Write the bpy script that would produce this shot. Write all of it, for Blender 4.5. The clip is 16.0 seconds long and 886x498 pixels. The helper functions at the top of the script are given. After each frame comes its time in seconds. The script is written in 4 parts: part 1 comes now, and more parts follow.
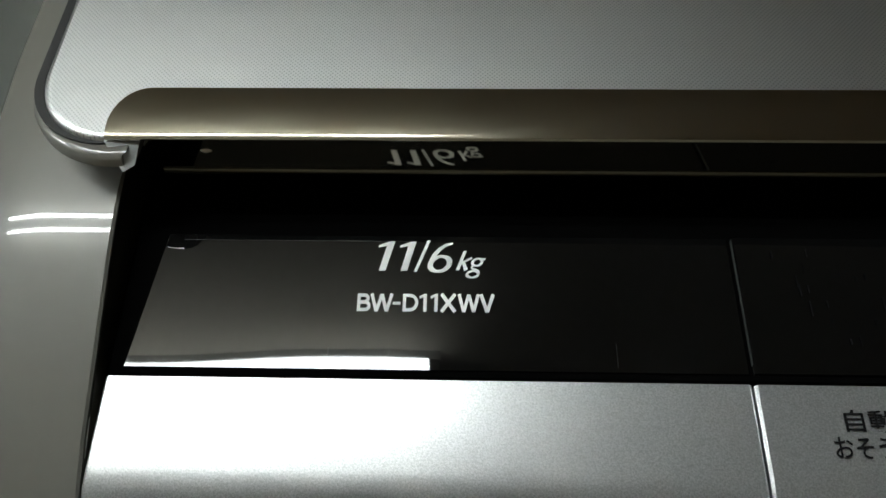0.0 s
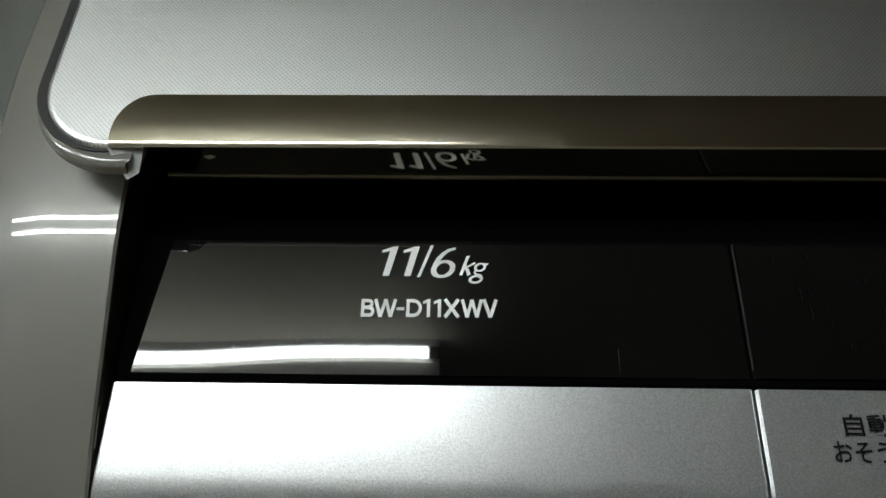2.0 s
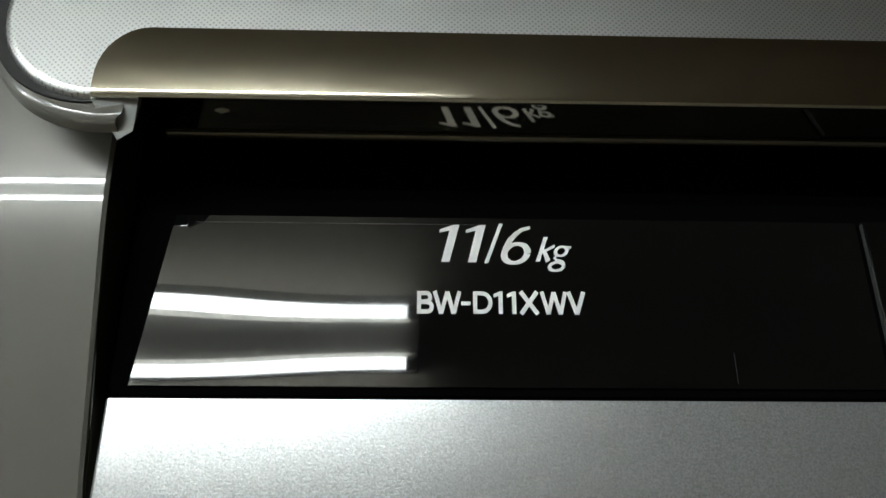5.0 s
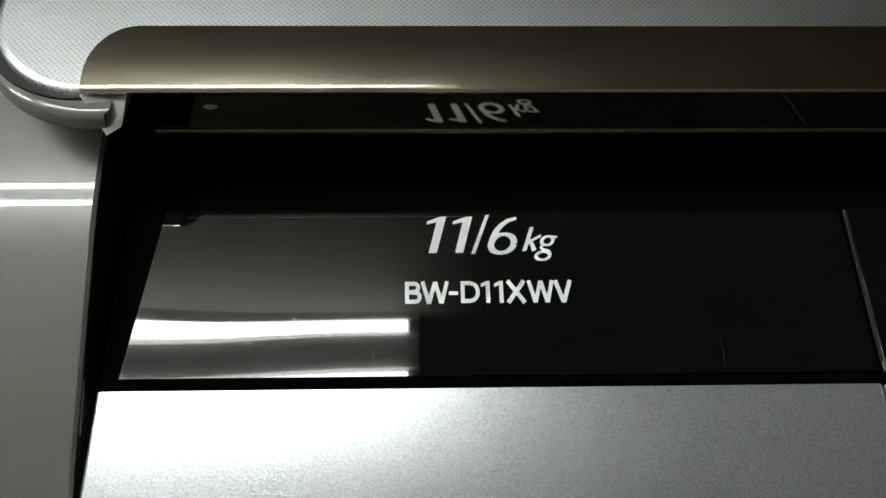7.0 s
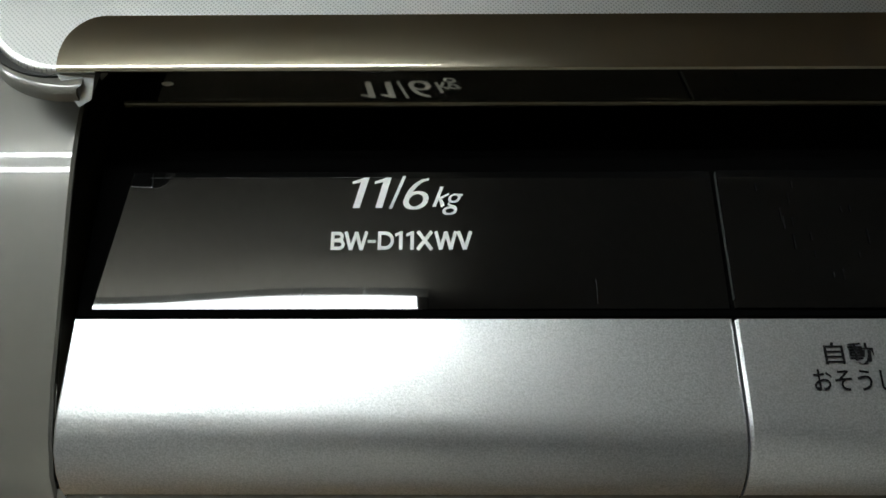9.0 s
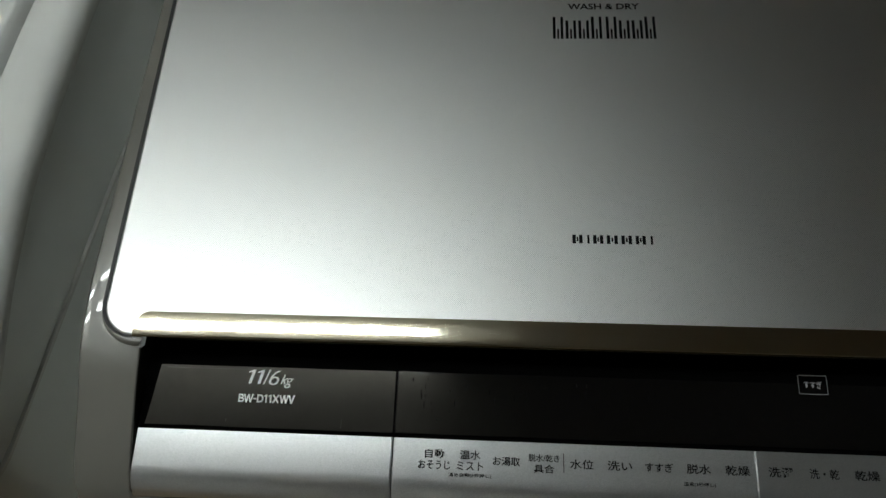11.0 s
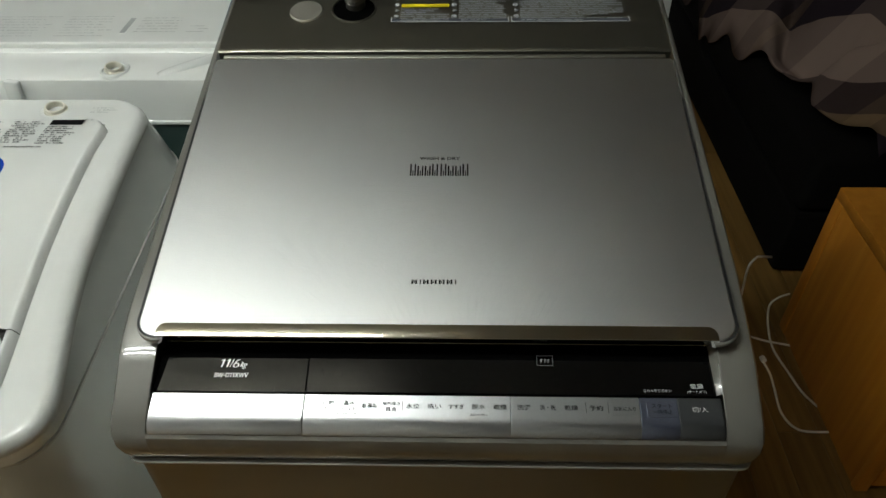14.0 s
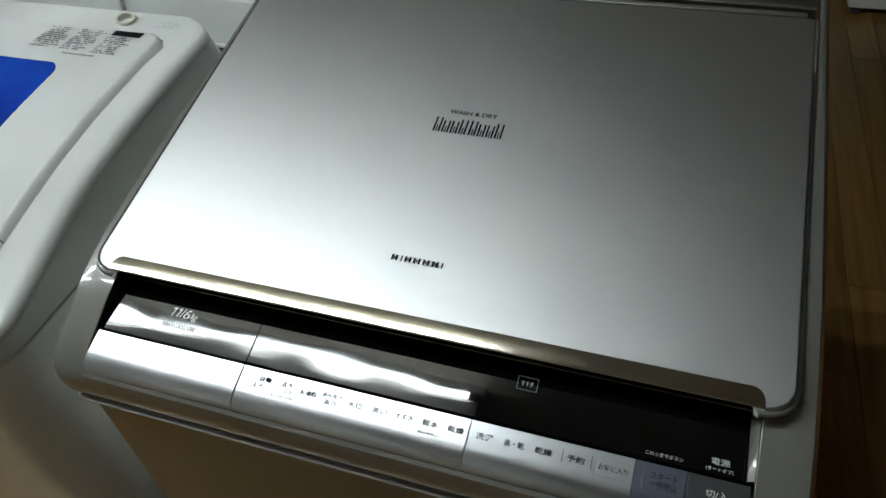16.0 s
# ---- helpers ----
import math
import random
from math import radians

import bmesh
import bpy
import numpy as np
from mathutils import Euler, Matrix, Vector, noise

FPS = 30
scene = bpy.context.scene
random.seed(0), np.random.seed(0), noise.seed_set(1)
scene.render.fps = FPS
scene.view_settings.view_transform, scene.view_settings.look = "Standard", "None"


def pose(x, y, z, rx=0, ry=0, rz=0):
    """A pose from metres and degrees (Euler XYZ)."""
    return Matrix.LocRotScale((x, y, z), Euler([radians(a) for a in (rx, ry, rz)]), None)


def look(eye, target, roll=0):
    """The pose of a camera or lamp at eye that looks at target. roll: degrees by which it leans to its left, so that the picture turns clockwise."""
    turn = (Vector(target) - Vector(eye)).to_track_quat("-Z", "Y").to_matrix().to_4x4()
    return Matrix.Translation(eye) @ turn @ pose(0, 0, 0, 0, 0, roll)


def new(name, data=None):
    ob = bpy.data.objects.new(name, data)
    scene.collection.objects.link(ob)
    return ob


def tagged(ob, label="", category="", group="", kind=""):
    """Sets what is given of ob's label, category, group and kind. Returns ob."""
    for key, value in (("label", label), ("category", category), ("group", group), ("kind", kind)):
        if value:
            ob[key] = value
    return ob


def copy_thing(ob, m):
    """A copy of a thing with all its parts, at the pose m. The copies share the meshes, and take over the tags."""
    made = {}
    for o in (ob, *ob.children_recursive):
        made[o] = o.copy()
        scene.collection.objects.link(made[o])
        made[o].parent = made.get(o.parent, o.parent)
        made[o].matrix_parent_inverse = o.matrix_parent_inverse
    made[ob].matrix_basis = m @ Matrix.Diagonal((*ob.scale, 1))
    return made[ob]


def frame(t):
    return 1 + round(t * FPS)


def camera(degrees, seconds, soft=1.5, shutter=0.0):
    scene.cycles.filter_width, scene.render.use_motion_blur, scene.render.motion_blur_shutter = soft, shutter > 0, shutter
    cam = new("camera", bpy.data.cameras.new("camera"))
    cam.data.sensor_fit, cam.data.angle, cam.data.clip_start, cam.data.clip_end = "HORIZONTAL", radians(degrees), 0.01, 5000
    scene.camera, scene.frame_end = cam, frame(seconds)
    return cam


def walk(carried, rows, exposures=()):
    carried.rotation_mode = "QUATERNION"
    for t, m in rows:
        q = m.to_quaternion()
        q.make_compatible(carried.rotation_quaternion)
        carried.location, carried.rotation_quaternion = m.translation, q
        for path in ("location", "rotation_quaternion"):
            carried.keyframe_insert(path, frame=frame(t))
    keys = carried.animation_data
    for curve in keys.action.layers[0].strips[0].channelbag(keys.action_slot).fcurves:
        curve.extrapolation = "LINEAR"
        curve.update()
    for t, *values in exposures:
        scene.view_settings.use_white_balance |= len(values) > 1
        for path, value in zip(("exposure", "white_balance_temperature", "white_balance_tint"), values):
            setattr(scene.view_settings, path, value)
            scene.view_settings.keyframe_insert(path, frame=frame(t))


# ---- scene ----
cam = camera(64.5, 16.0)
PATH = [
    (0, (-0.186, -0.085, 1.085), (-0.236, 1.273, -0.382), -1.0),
    (0.5, (-0.187, -0.082, 1.087), (-0.234, 1.247, -0.406), -0.8),
    (1, (-0.186, -0.083, 1.088), (-0.228, 1.254, -0.400), -0.7),
    (1.5, (-0.186, -0.081, 1.089), (-0.230, 1.231, -0.421), -1.2),
    (2, (-0.187, -0.082, 1.089), (-0.234, 1.244, -0.407), -1.1),
    (2.5, (-0.185, -0.078, 1.085), (-0.231, 1.230, -0.427), -1.2),
    (3, (-0.196, -0.077, 1.077), (-0.230, 1.220, -0.446), -0.7),
    (3.5, (-0.197, -0.073, 1.075), (-0.202, 1.226, -0.446), 0.3),
    (4, (-0.201, -0.07, 1.067), (-0.208, 1.209, -0.471), 0.5),
    (4.5, (-0.201, -0.062, 1.066), (-0.182, 1.212, -0.475), 0.9),
    (4.7, (-0.209, -0.056, 1.068), (-0.158, 1.162, -0.518), 2.6),
    (6.8, (-0.204, -0.059, 1.068), (-0.16, 1.18, -0.501), 1.0),
    (7, (-0.206, -0.061, 1.066), (-0.159, 1.196, -0.489), 1.3),
    (7.5, (-0.202, -0.057, 1.071), (-0.129, 1.187, -0.492), 2.1),
    (8, (-0.195, -0.059, 1.077), (-0.157, 1.175, -0.496), 0.9),
    (8.5, (-0.191, -0.059, 1.079), (-0.168, 1.155, -0.510), 0.6),
    (8.7, (-0.189, -0.067, 1.079), (-0.180, 1.161, -0.500), 0.1),
    (10.8, (-0.084, -0.132, 1.273), (-0.22, 1.016, -0.359), -4.2),
    (11, (-0.069, -0.139, 1.321), (-0.208, 1.026, -0.299), -4.4),
    (11.5, (-0.052, -0.168, 1.405), (-0.143, 1.063, -0.169), -2.4),
    (12, (-0.003, -0.255, 1.445), (-0.059, 1.076, -0.047), -1.3),
    (12.5, (0.032, -0.331, 1.476), (-0.03, 1.075, 0.055), -1.6),
    (13, (0.039, -0.372, 1.499), (-0.012, 1.096, 0.142), -1.2),
    (13.5, (0.037, -0.392, 1.494), (-0.023, 1.096, 0.159), -1.3),
    (14, (0.026, -0.399, 1.489), (-0.028, 1.094, 0.16), -1.1),
    (14.5, (0.025, -0.386, 1.472), (-0.057, 1.102, 0.139), -1.5),
    (15, (0.056, -0.368, 1.441), (-0.082, 1.091, 0.079), -1.9),
    (15.5, (0.093, -0.331, 1.424), (-0.191, 1.09, 0.045), -3.3),
    (16, (0.168, -0.27, 1.403), (-0.362, 1.07, 0.017), -5.3),
]
EXPOSURES = [(0.0, 0.63, 6500, 10), (4.5, 0.54, 6500, 10), (8.5, 0.70, 6500, 10), (10.8, 0.20, 6500, 10), (11.0, 0.10, 6500, 10), (11.5, -0.24, 6500, 10), (12.0, -0.22, 6550, 10), (12.5, 0.03, 6550, 10), (13.0, 0.50, 6650, 10), (13.5, 0.72, 6750, 10), (14.5, 0.82, 6650, 10), (15.0, 0.78, 6400, 10), (15.5, 0.78, 6300, 10), (16.0, 0.68, 6200, 10)]
walk(cam, [(t, look(eye, target, roll)) for t, eye, target, roll in PATH], EXPOSURES)

# ---- world, lights ----
world = bpy.data.worlds.new("world")
scene.world = world
world.use_nodes = True
world.node_tree.nodes["Background"].inputs[0].default_value = (0.05, 0.055, 0.06, 1)
world.node_tree.nodes["Background"].inputs[1].default_value = 0.2
TUBE_POWER = 35.0


# ---- materials ----
def material(name, colour, rough=0.5, metal=0.0, coat=0.0, coat_rough=0.03, spec=0.5):
    m = bpy.data.materials.new(name)
    m.use_nodes = True
    b = m.node_tree.nodes["Principled BSDF"]
    b.inputs["Base Color"].default_value = (*colour, 1)
    b.inputs["Roughness"].default_value = rough
    b.inputs["Metallic"].default_value = metal
    b.inputs["Coat Weight"].default_value = coat
    b.inputs["Coat Roughness"].default_value = coat_rough
    b.inputs["Specular IOR Level"].default_value = spec
    return m


def nodes_of(m):
    return m.node_tree.nodes, m.node_tree.links, m.node_tree.nodes["Principled BSDF"]


def coords(m, scale=(1, 1, 1)):
    n, l, b = nodes_of(m)
    tc, mp = n.new("ShaderNodeTexCoord"), n.new("ShaderNodeMapping")
    mp.inputs["Scale"].default_value = scale
    l.new(tc.outputs["Object"], mp.inputs["Vector"])
    return mp.outputs["Vector"]


def mottle(m, vec, scale, low, high, socket="Base Color", detail=4.0, at=(0.35, 0.65)):
    """Noise between two colours or two values into one socket."""
    n, l, b = nodes_of(m)
    t, r = n.new("ShaderNodeTexNoise"), n.new("ShaderNodeValToRGB")
    t.inputs["Scale"].default_value, t.inputs["Detail"].default_value = scale, detail
    if isinstance(low, float):
        low, high = (low,) * 3, (high,) * 3
    r.color_ramp.elements[0].color, r.color_ramp.elements[1].color = (*low, 1), (*high, 1)
    r.color_ramp.elements[0].position, r.color_ramp.elements[1].position = at
    l.new(vec, t.inputs["Vector"])
    l.new(t.outputs["Fac"], r.inputs["Fac"])
    l.new(r.outputs["Color"], b.inputs[socket])
    return t, r


def relief(m, height, strength, distance, coat=False):
    n, l, b = nodes_of(m)
    bump = n.new("ShaderNodeBump")
    bump.inputs["Strength"].default_value, bump.inputs["Distance"].default_value = strength, distance
    l.new(height, bump.inputs["Height"])
    l.new(bump.outputs["Normal"], b.inputs["Normal"])
    if coat:
        l.new(bump.outputs["Normal"], b.inputs["Coat Normal"])


# taupe plastic of the top frame and the cabinet
TAUPE = material("taupe_plastic", (0.30, 0.29, 0.265), 0.3, 0.0, 1.0, 0.02)
v = coords(TAUPE)
mottle(TAUPE, v, 9, (0.150, 0.145, 0.128), (0.176, 0.170, 0.151))
# lighter taupe for the lower rim, painting in the glint along its edge
GLINT_LIP = material("glint_taupe_plastic", (0.36, 0.35, 0.315), 0.25, 0.0, 1.0, 0.03)
PEARL = material("pearl_paint", (0.24, 0.222, 0.178), 0.34, 0.75, 0.4, 0.08)
v = coords(PEARL)
mottle(PEARL, v, 14, 0.33, 0.40, "Roughness")

# silver lid skin with a fine woven dot pattern under a clear film
LID = material("silver_lid_film", (0.60, 0.61, 0.61), 0.41, 1.0, 0.35, 0.05)
n, l, b = nodes_of(LID)
v = coords(LID, (1, 1, 1))
vor = n.new("ShaderNodeTexVoronoi")
vor.voronoi_dimensions = "2D"
vor.inputs["Scale"].default_value, vor.inputs["Randomness"].default_value = 1280, 0.10
rot = n.new("ShaderNodeMapping")
rot.inputs["Rotation"].default_value = (0, 0, radians(45))
l.new(v, rot.inputs["Vector"])
l.new(rot.outputs["Vector"], vor.inputs["Vector"])
ramp = n.new("ShaderNodeValToRGB")
ramp.color_ramp.elements[0].position, ramp.color_ramp.elements[1].position = 0.12, 0.32
ramp.color_ramp.elements[0].color, ramp.color_ramp.elements[1].color = (0.48, 0.49, 0.50, 1), (0.84, 0.85, 0.85, 1)
l.new(vor.outputs["Distance"], ramp.inputs["Fac"])
relief(LID, vor.outputs["Distance"], 0.08, 0.0002)
# two lobes: a soft even sheen under a longer, weaker one
l.new(ramp.outputs["Color"], b.inputs["Base Color"])
sheen, blend = n.new("ShaderNodeBsdfAnisotropic"), n.new("ShaderNodeMixShader")
sheen.distribution = "BECKMANN"
sheen.inputs["Roughness"].default_value = 0.51
blend.inputs["Fac"].default_value = 0.5
l.new(ramp.outputs["Color"], sheen.inputs["Color"])
l.new(b.inputs["Normal"].links[0].from_socket, sheen.inputs["Normal"])
l.new(b.outputs["BSDF"], blend.inputs[1])
l.new(sheen.outputs["BSDF"], blend.inputs[2])
l.new(blend.outputs["Shader"], n["Material Output"].inputs["Surface"])

# silver metallic paint with sparkle
def metallic_paint(name, low, high, rough, metal=0.8, coat=0.25):
    m = material(name, low, rough, metal, coat, 0.12)
    n, l, b = nodes_of(m)
    v = coords(m)
    t, r = mottle(m, v, 2600, low, high, "Base Color", 1.0, (0.3, 0.7))
    relief(m, t.outputs["Fac"], 0.12, 0.0002)
    return m


SILVER = metallic_paint("silver_paint", (0.47, 0.485, 0.50), (0.70, 0.71, 0.73), 0.33)
SILVER_DIM = metallic_paint("grey_tinted_paint", (0.41, 0.425, 0.435), (0.52, 0.53, 0.545), 0.31)
SILVER_BLUE = metallic_paint("blue_grey_paint", (0.085, 0.093, 0.13), (0.12, 0.13, 0.175), 0.4, 0.5)
SILVER_DARK = metallic_paint("dark_grey_paint", (0.055, 0.059, 0.062), (0.08, 0.084, 0.088), 0.42, 0.5)
SHELL = metallic_paint("dark_champagne_metal", (0.19, 0.183, 0.15), (0.23, 0.22, 0.18), 0.34, 0.9, 0.0)

CAP = metallic_paint("champagne_cap_paint", (0.50, 0.48, 0.42), (0.60, 0.58, 0.51), 0.4)
INLET = material("dull_inlet_metal", (0.11, 0.105, 0.095), 0.35, 0.6)
HINGE = material("dull_champagne_metal", (0.30, 0.29, 0.25), 0.4, 0.9)
EDGE = material("cut_acrylic_edge", (0.05, 0.052, 0.052), 0.12)
CHROME = material("warm_chrome", (0.60, 0.55, 0.42), 0.09, 1.0)
v = coords(CHROME, (2, 8, 8))
mottle(CHROME, v, 3, (0.53, 0.50, 0.405), (0.59, 0.555, 0.455))
mottle(CHROME, coords(CHROME, (40, 300, 300)), 1.0, 0.11, 0.16, "Roughness")
SKIRT_CHROME = material("dark_chrome", (0.18, 0.17, 0.142), 0.05, 1.0)
LIP = material("dull_bronze_metal", (0.20, 0.19, 0.15), 0.22, 0.9)
# recess wall facing away from the lamps: taupe with the shade put into the colour
SHADED_TAUPE = material("shaded_taupe_plastic", (0.040, 0.038, 0.026), 0.45)
v = coords(SHADED_TAUPE)
mottle(SHADED_TAUPE, v, 60, (0.034, 0.032, 0.021), (0.046, 0.044, 0.031))

# gloss black display film, faintly wavy and dusty
GLOSS = material("gloss_black_film", (0.004, 0.004, 0.004), 0.05, 0.0, 0.0, 0.03, 0.4)
n, l, b = nodes_of(GLOSS)
v = coords(GLOSS, (17, 38, 38))
t, r = mottle(GLOSS, v, 1.0, 0.5, 0.5, "Roughness", 1.0)
r.color_ramp.elements[0].color, r.color_ramp.elements[1].color = (0.018, 0.018, 0.018, 1), (0.045, 0.045, 0.045, 1)
smudge, cut, mix = n.new("ShaderNodeTexNoise"), n.new("ShaderNodeValToRGB"), n.new("ShaderNodeMath")
smudge.inputs["Scale"].default_value, smudge.inputs["Detail"].default_value = 1.0, 2.0
v2 = coords(GLOSS, (700, 130, 130))
l.new(v2, smudge.inputs["Vector"])
cut.color_ramp.elements[0].position, cut.color_ramp.elements[1].position = 0.66, 0.72
cut.color_ramp.elements[0].color, cut.color_ramp.elements[1].color = (0, 0, 0, 1), (0.045, 0.045, 0.045, 1)
mix.operation = "ADD"
l.new(smudge.outputs["Fac"], cut.inputs["Fac"])
l.new(cut.outputs["Color"], mix.inputs[0])
l.new(r.outputs["Color"], mix.inputs[1])
l.new(mix.outputs[0], b.inputs["Roughness"])
t2 = n.new("ShaderNodeTexNoise")
t2.inputs["Scale"].default_value, t2.inputs["Detail"].default_value = 1.1, 0.0
l.new(v, t2.inputs["Vector"])
relief(GLOSS, t2.outputs["Fac"], 0.17, 0.001)

BLACK = material("black_plastic", (0.002, 0.002, 0.002), 0.8, spec=0.0)
DARK = material("dark_grey_plastic", (0.05, 0.05, 0.045), 0.35)
RUBBER = material("black_rubber", (0.012, 0.012, 0.012), 0.6)
WHITE_INK = material("white_ink", (0.93, 0.93, 0.93), 0.6)
BLACK_INK = material("black_ink", (0.008, 0.008, 0.009), 0.8, spec=0.05)
FADED_INK = material("faded_ink", (0.085, 0.088, 0.088), 0.6)
LABEL_INK = material("label_print_ink", (0.36, 0.37, 0.38), 0.5)
PALE_INK = material("pale_ink", (0.62, 0.63, 0.63), 0.5)
BOUNCE_ENAMEL = material("pale_bounce_enamel", (0.84, 0.84, 0.80), 0.45)
GREY_INK = material("grey_ink", (0.32, 0.33, 0.33), 0.5)
WHITE = material("white_plastic", (0.74, 0.75, 0.73), 0.22, 0.0, 0.3, 0.03)
v = coords(WHITE)
mottle(WHITE, v, 5, (0.70, 0.71, 0.69), (0.77, 0.78, 0.76))
BORDER = material("grey_plastic", (0.50, 0.52, 0.515), 0.25)
CREAM = material("aged_cream_plastic", (0.62, 0.59, 0.50), 0.35)
GREY_SIDE = material("pale_grey_enamel", (0.46, 0.50, 0.49), 0.25, 0.0, 0.6, 0.06)
v = coords(GREY_SIDE)
mottle(GREY_SIDE, v, 4, (0.80, 0.84, 0.83), (0.86, 0.90, 0.89))
LABEL_DARK = material("slate_label_film", (0.055, 0.06, 0.075), 0.35)
YELLOW = material("yellow_ink", (0.70, 0.58, 0.02), 0.45)
BLUE_WINDOW = material("blue_translucent_window", (0.008, 0.03, 0.26), 0.06, 0.0, 0.4)
v = coords(BLUE_WINDOW)
mottle(BLUE_WINDOW, v, 7, (0.006, 0.03, 0.30), (0.015, 0.09, 0.55))
BLUE_PAINT = material("blue_plastic", (0.03, 0.16, 0.42), 0.35)
GREEN_DARK = material("dark_green_panel", (0.012, 0.03, 0.026), 0.5)
CORD = material("cream_cord", (0.86, 0.83, 0.74), 0.5)


def wood(name, low, high, rough, grain=(1.2, 1.2, 1.2), along="y"):
    m = material(name, low, rough)
    n, l, b = nodes_of(m)
    s = {"x": (1.5, 26, 26), "y": (26, 1.5, 26), "z": (26, 26, 1.5)}[along]
    v = coords(m, s)
    info = n.new("ShaderNodeObjectInfo")
    add = n.new("ShaderNodeVectorMath")
    mul = n.new("ShaderNodeMath")
    mul.operation = "MULTIPLY"
    mul.inputs[1].default_value = 40
    l.new(info.outputs["Random"], mul.inputs[0])
    l.new(v, add.inputs[0])
    l.new(mul.outputs[0], add.inputs[1])
    t, r = mottle(m, add.outputs["Vector"], 1.6, low, high, "Base Color", 7.0, (0.3, 0.72))
    hsv = n.new("ShaderNodeHueSaturation")
    rng = n.new("ShaderNodeMapRange")
    rng.inputs["To Min"].default_value, rng.inputs["To Max"].default_value = 0.82, 1.15
    l.new(info.outputs["Random"], rng.inputs["Value"])
    l.new(rng.outputs["Result"], hsv.inputs["Value"])
    l.new(r.outputs["Color"], hsv.inputs["Color"])
    l.new(hsv.outputs["Color"], b.inputs["Base Color"])
    relief(m, t.outputs["Fac"], 0.12, 0.001)
    return m


FLOOR_WOOD = wood("laminate_floor", (0.16, 0.084, 0.021), (0.28, 0.158, 0.046), 0.38)
JOINT = material("dark_joint", (0.02, 0.012, 0.006), 0.8)
CHEST_WOOD = wood("orange_wood_veneer", (0.58, 0.21, 0.02), (0.69, 0.285, 0.034), 0.42, along="z")
DARK_CLOTH = material("black_fabric", (0.012, 0.011, 0.01), 1.0, spec=0.08)
v = coords(DARK_CLOTH)
t, r = mottle(DARK_CLOTH, v, 300, (0.003, 0.0027, 0.0024), (0.006, 0.0054, 0.0048))
relief(DARK_CLOTH, t.outputs["Fac"], 0.4, 0.001)
WALL = material("painted_wall", (0.2, 0.185, 0.165), 0.8)
v = coords(WALL)
mottle(WALL, v, 3, (0.10, 0.094, 0.082), (0.13, 0.122, 0.108))
# paler than the other walls, added to throw light back onto the machine fronts
BOUNCE_WALL = material("cream_bounce_wall", (0.5, 0.47, 0.40), 0.8)
v = coords(BOUNCE_WALL)
mottle(BOUNCE_WALL, v, 3, (0.50, 0.47, 0.40), (0.56, 0.53, 0.46))
CEIL = material("grey_ceiling_board", (0.24, 0.23, 0.205), 0.85)
v = coords(CEIL)
mottle(CEIL, v, 40, (0.355, 0.325, 0.275), (0.415, 0.38, 0.325))
FIX_WHITE = material("beige_enamel", (0.45, 0.43, 0.39), 0.5)
TUBE = bpy.data.materials.new("fluorescent_tube")
TUBE.use_nodes = True
n, l, b = nodes_of(TUBE)
b.inputs["Base Color"].default_value = (0.9, 0.9, 0.9, 1)
b.inputs["Emission Color"].default_value = (0.91, 1.0, 0.995, 1)
b.inputs["Emission Strength"].default_value = TUBE_POWER

# plaid throw: crossing bands in dull mauve, beige and brown
PLAID = material("plaid_fabric", (0.2, 0.15, 0.13), 1.0, spec=0.1)
n, l, b = nodes_of(PLAID)
uv = n.new("ShaderNodeUVMap")
sep = n.new("ShaderNodeSeparateXYZ")
l.new(uv.outputs["UV"], sep.inputs[0])
mixes = []
for axis, k in (("X", 2.3), ("Y", 2.9)):
    mu, fr, rp = n.new("ShaderNodeMath"), n.new("ShaderNodeMath"), n.new("ShaderNodeValToRGB")
    mu.operation, fr.operation = "MULTIPLY", "FRACT"
    mu.inputs[1].default_value = k
    l.new(sep.outputs[axis], mu.inputs[0])
    l.new(mu.outputs[0], fr.inputs[0])
    l.new(fr.outputs[0], rp.inputs["Fac"])
    rp.color_ramp.interpolation = "CONSTANT"
    e = rp.color_ramp.elements
    e[0].color, e[1].color, e[1].position = (0.21, 0.150, 0.125, 1), (0.020, 0.014, 0.018, 1), 0.40
    x = e.new(0.72)
    x.color = (0.15, 0.098, 0.055, 1)
    x = e.new(0.82)
    x.color = (0.035, 0.023, 0.022, 1)
    mixes.append(rp)
mx = n.new("ShaderNodeMix")
mx.data_type = "RGBA"
mx.inputs["Factor"].default_value = 0.28
l.new(mixes[0].outputs["Color"], mx.inputs["A"])
l.new(mixes[1].outputs["Color"], mx.inputs["B"])
l.new(mx.outputs["Result"], b.inputs["Base Color"])


# ---- mesh helpers ----
def link(name, bm, mat, parent=None, smooth=35):
    me = bpy.data.meshes.new(name)
    bmesh.ops.recalc_face_normals(bm, faces=bm.faces)
    bm.to_mesh(me)
    bm.free()
    me.materials.append(mat)
    if smooth:
        me.shade_smooth()
        me.set_sharp_from_angle(angle=radians(smooth))
        for f in me.polygons:
            if len(f.vertices) > 8:
                f.use_smooth = False
    ob = new(name, me)
    if parent:
        ob.parent = parent
    return ob


def part(name, bm, mat, parent, label="", smooth=35):
    ob = link(name, bm, mat, parent, smooth)
    return tagged(ob, label) if label else ob


def thing(name, label, category, group="", kind="", at=(0, 0, 0)):
    ob = new(name)
    ob.location = at
    return tagged(ob, label, category, group, kind)


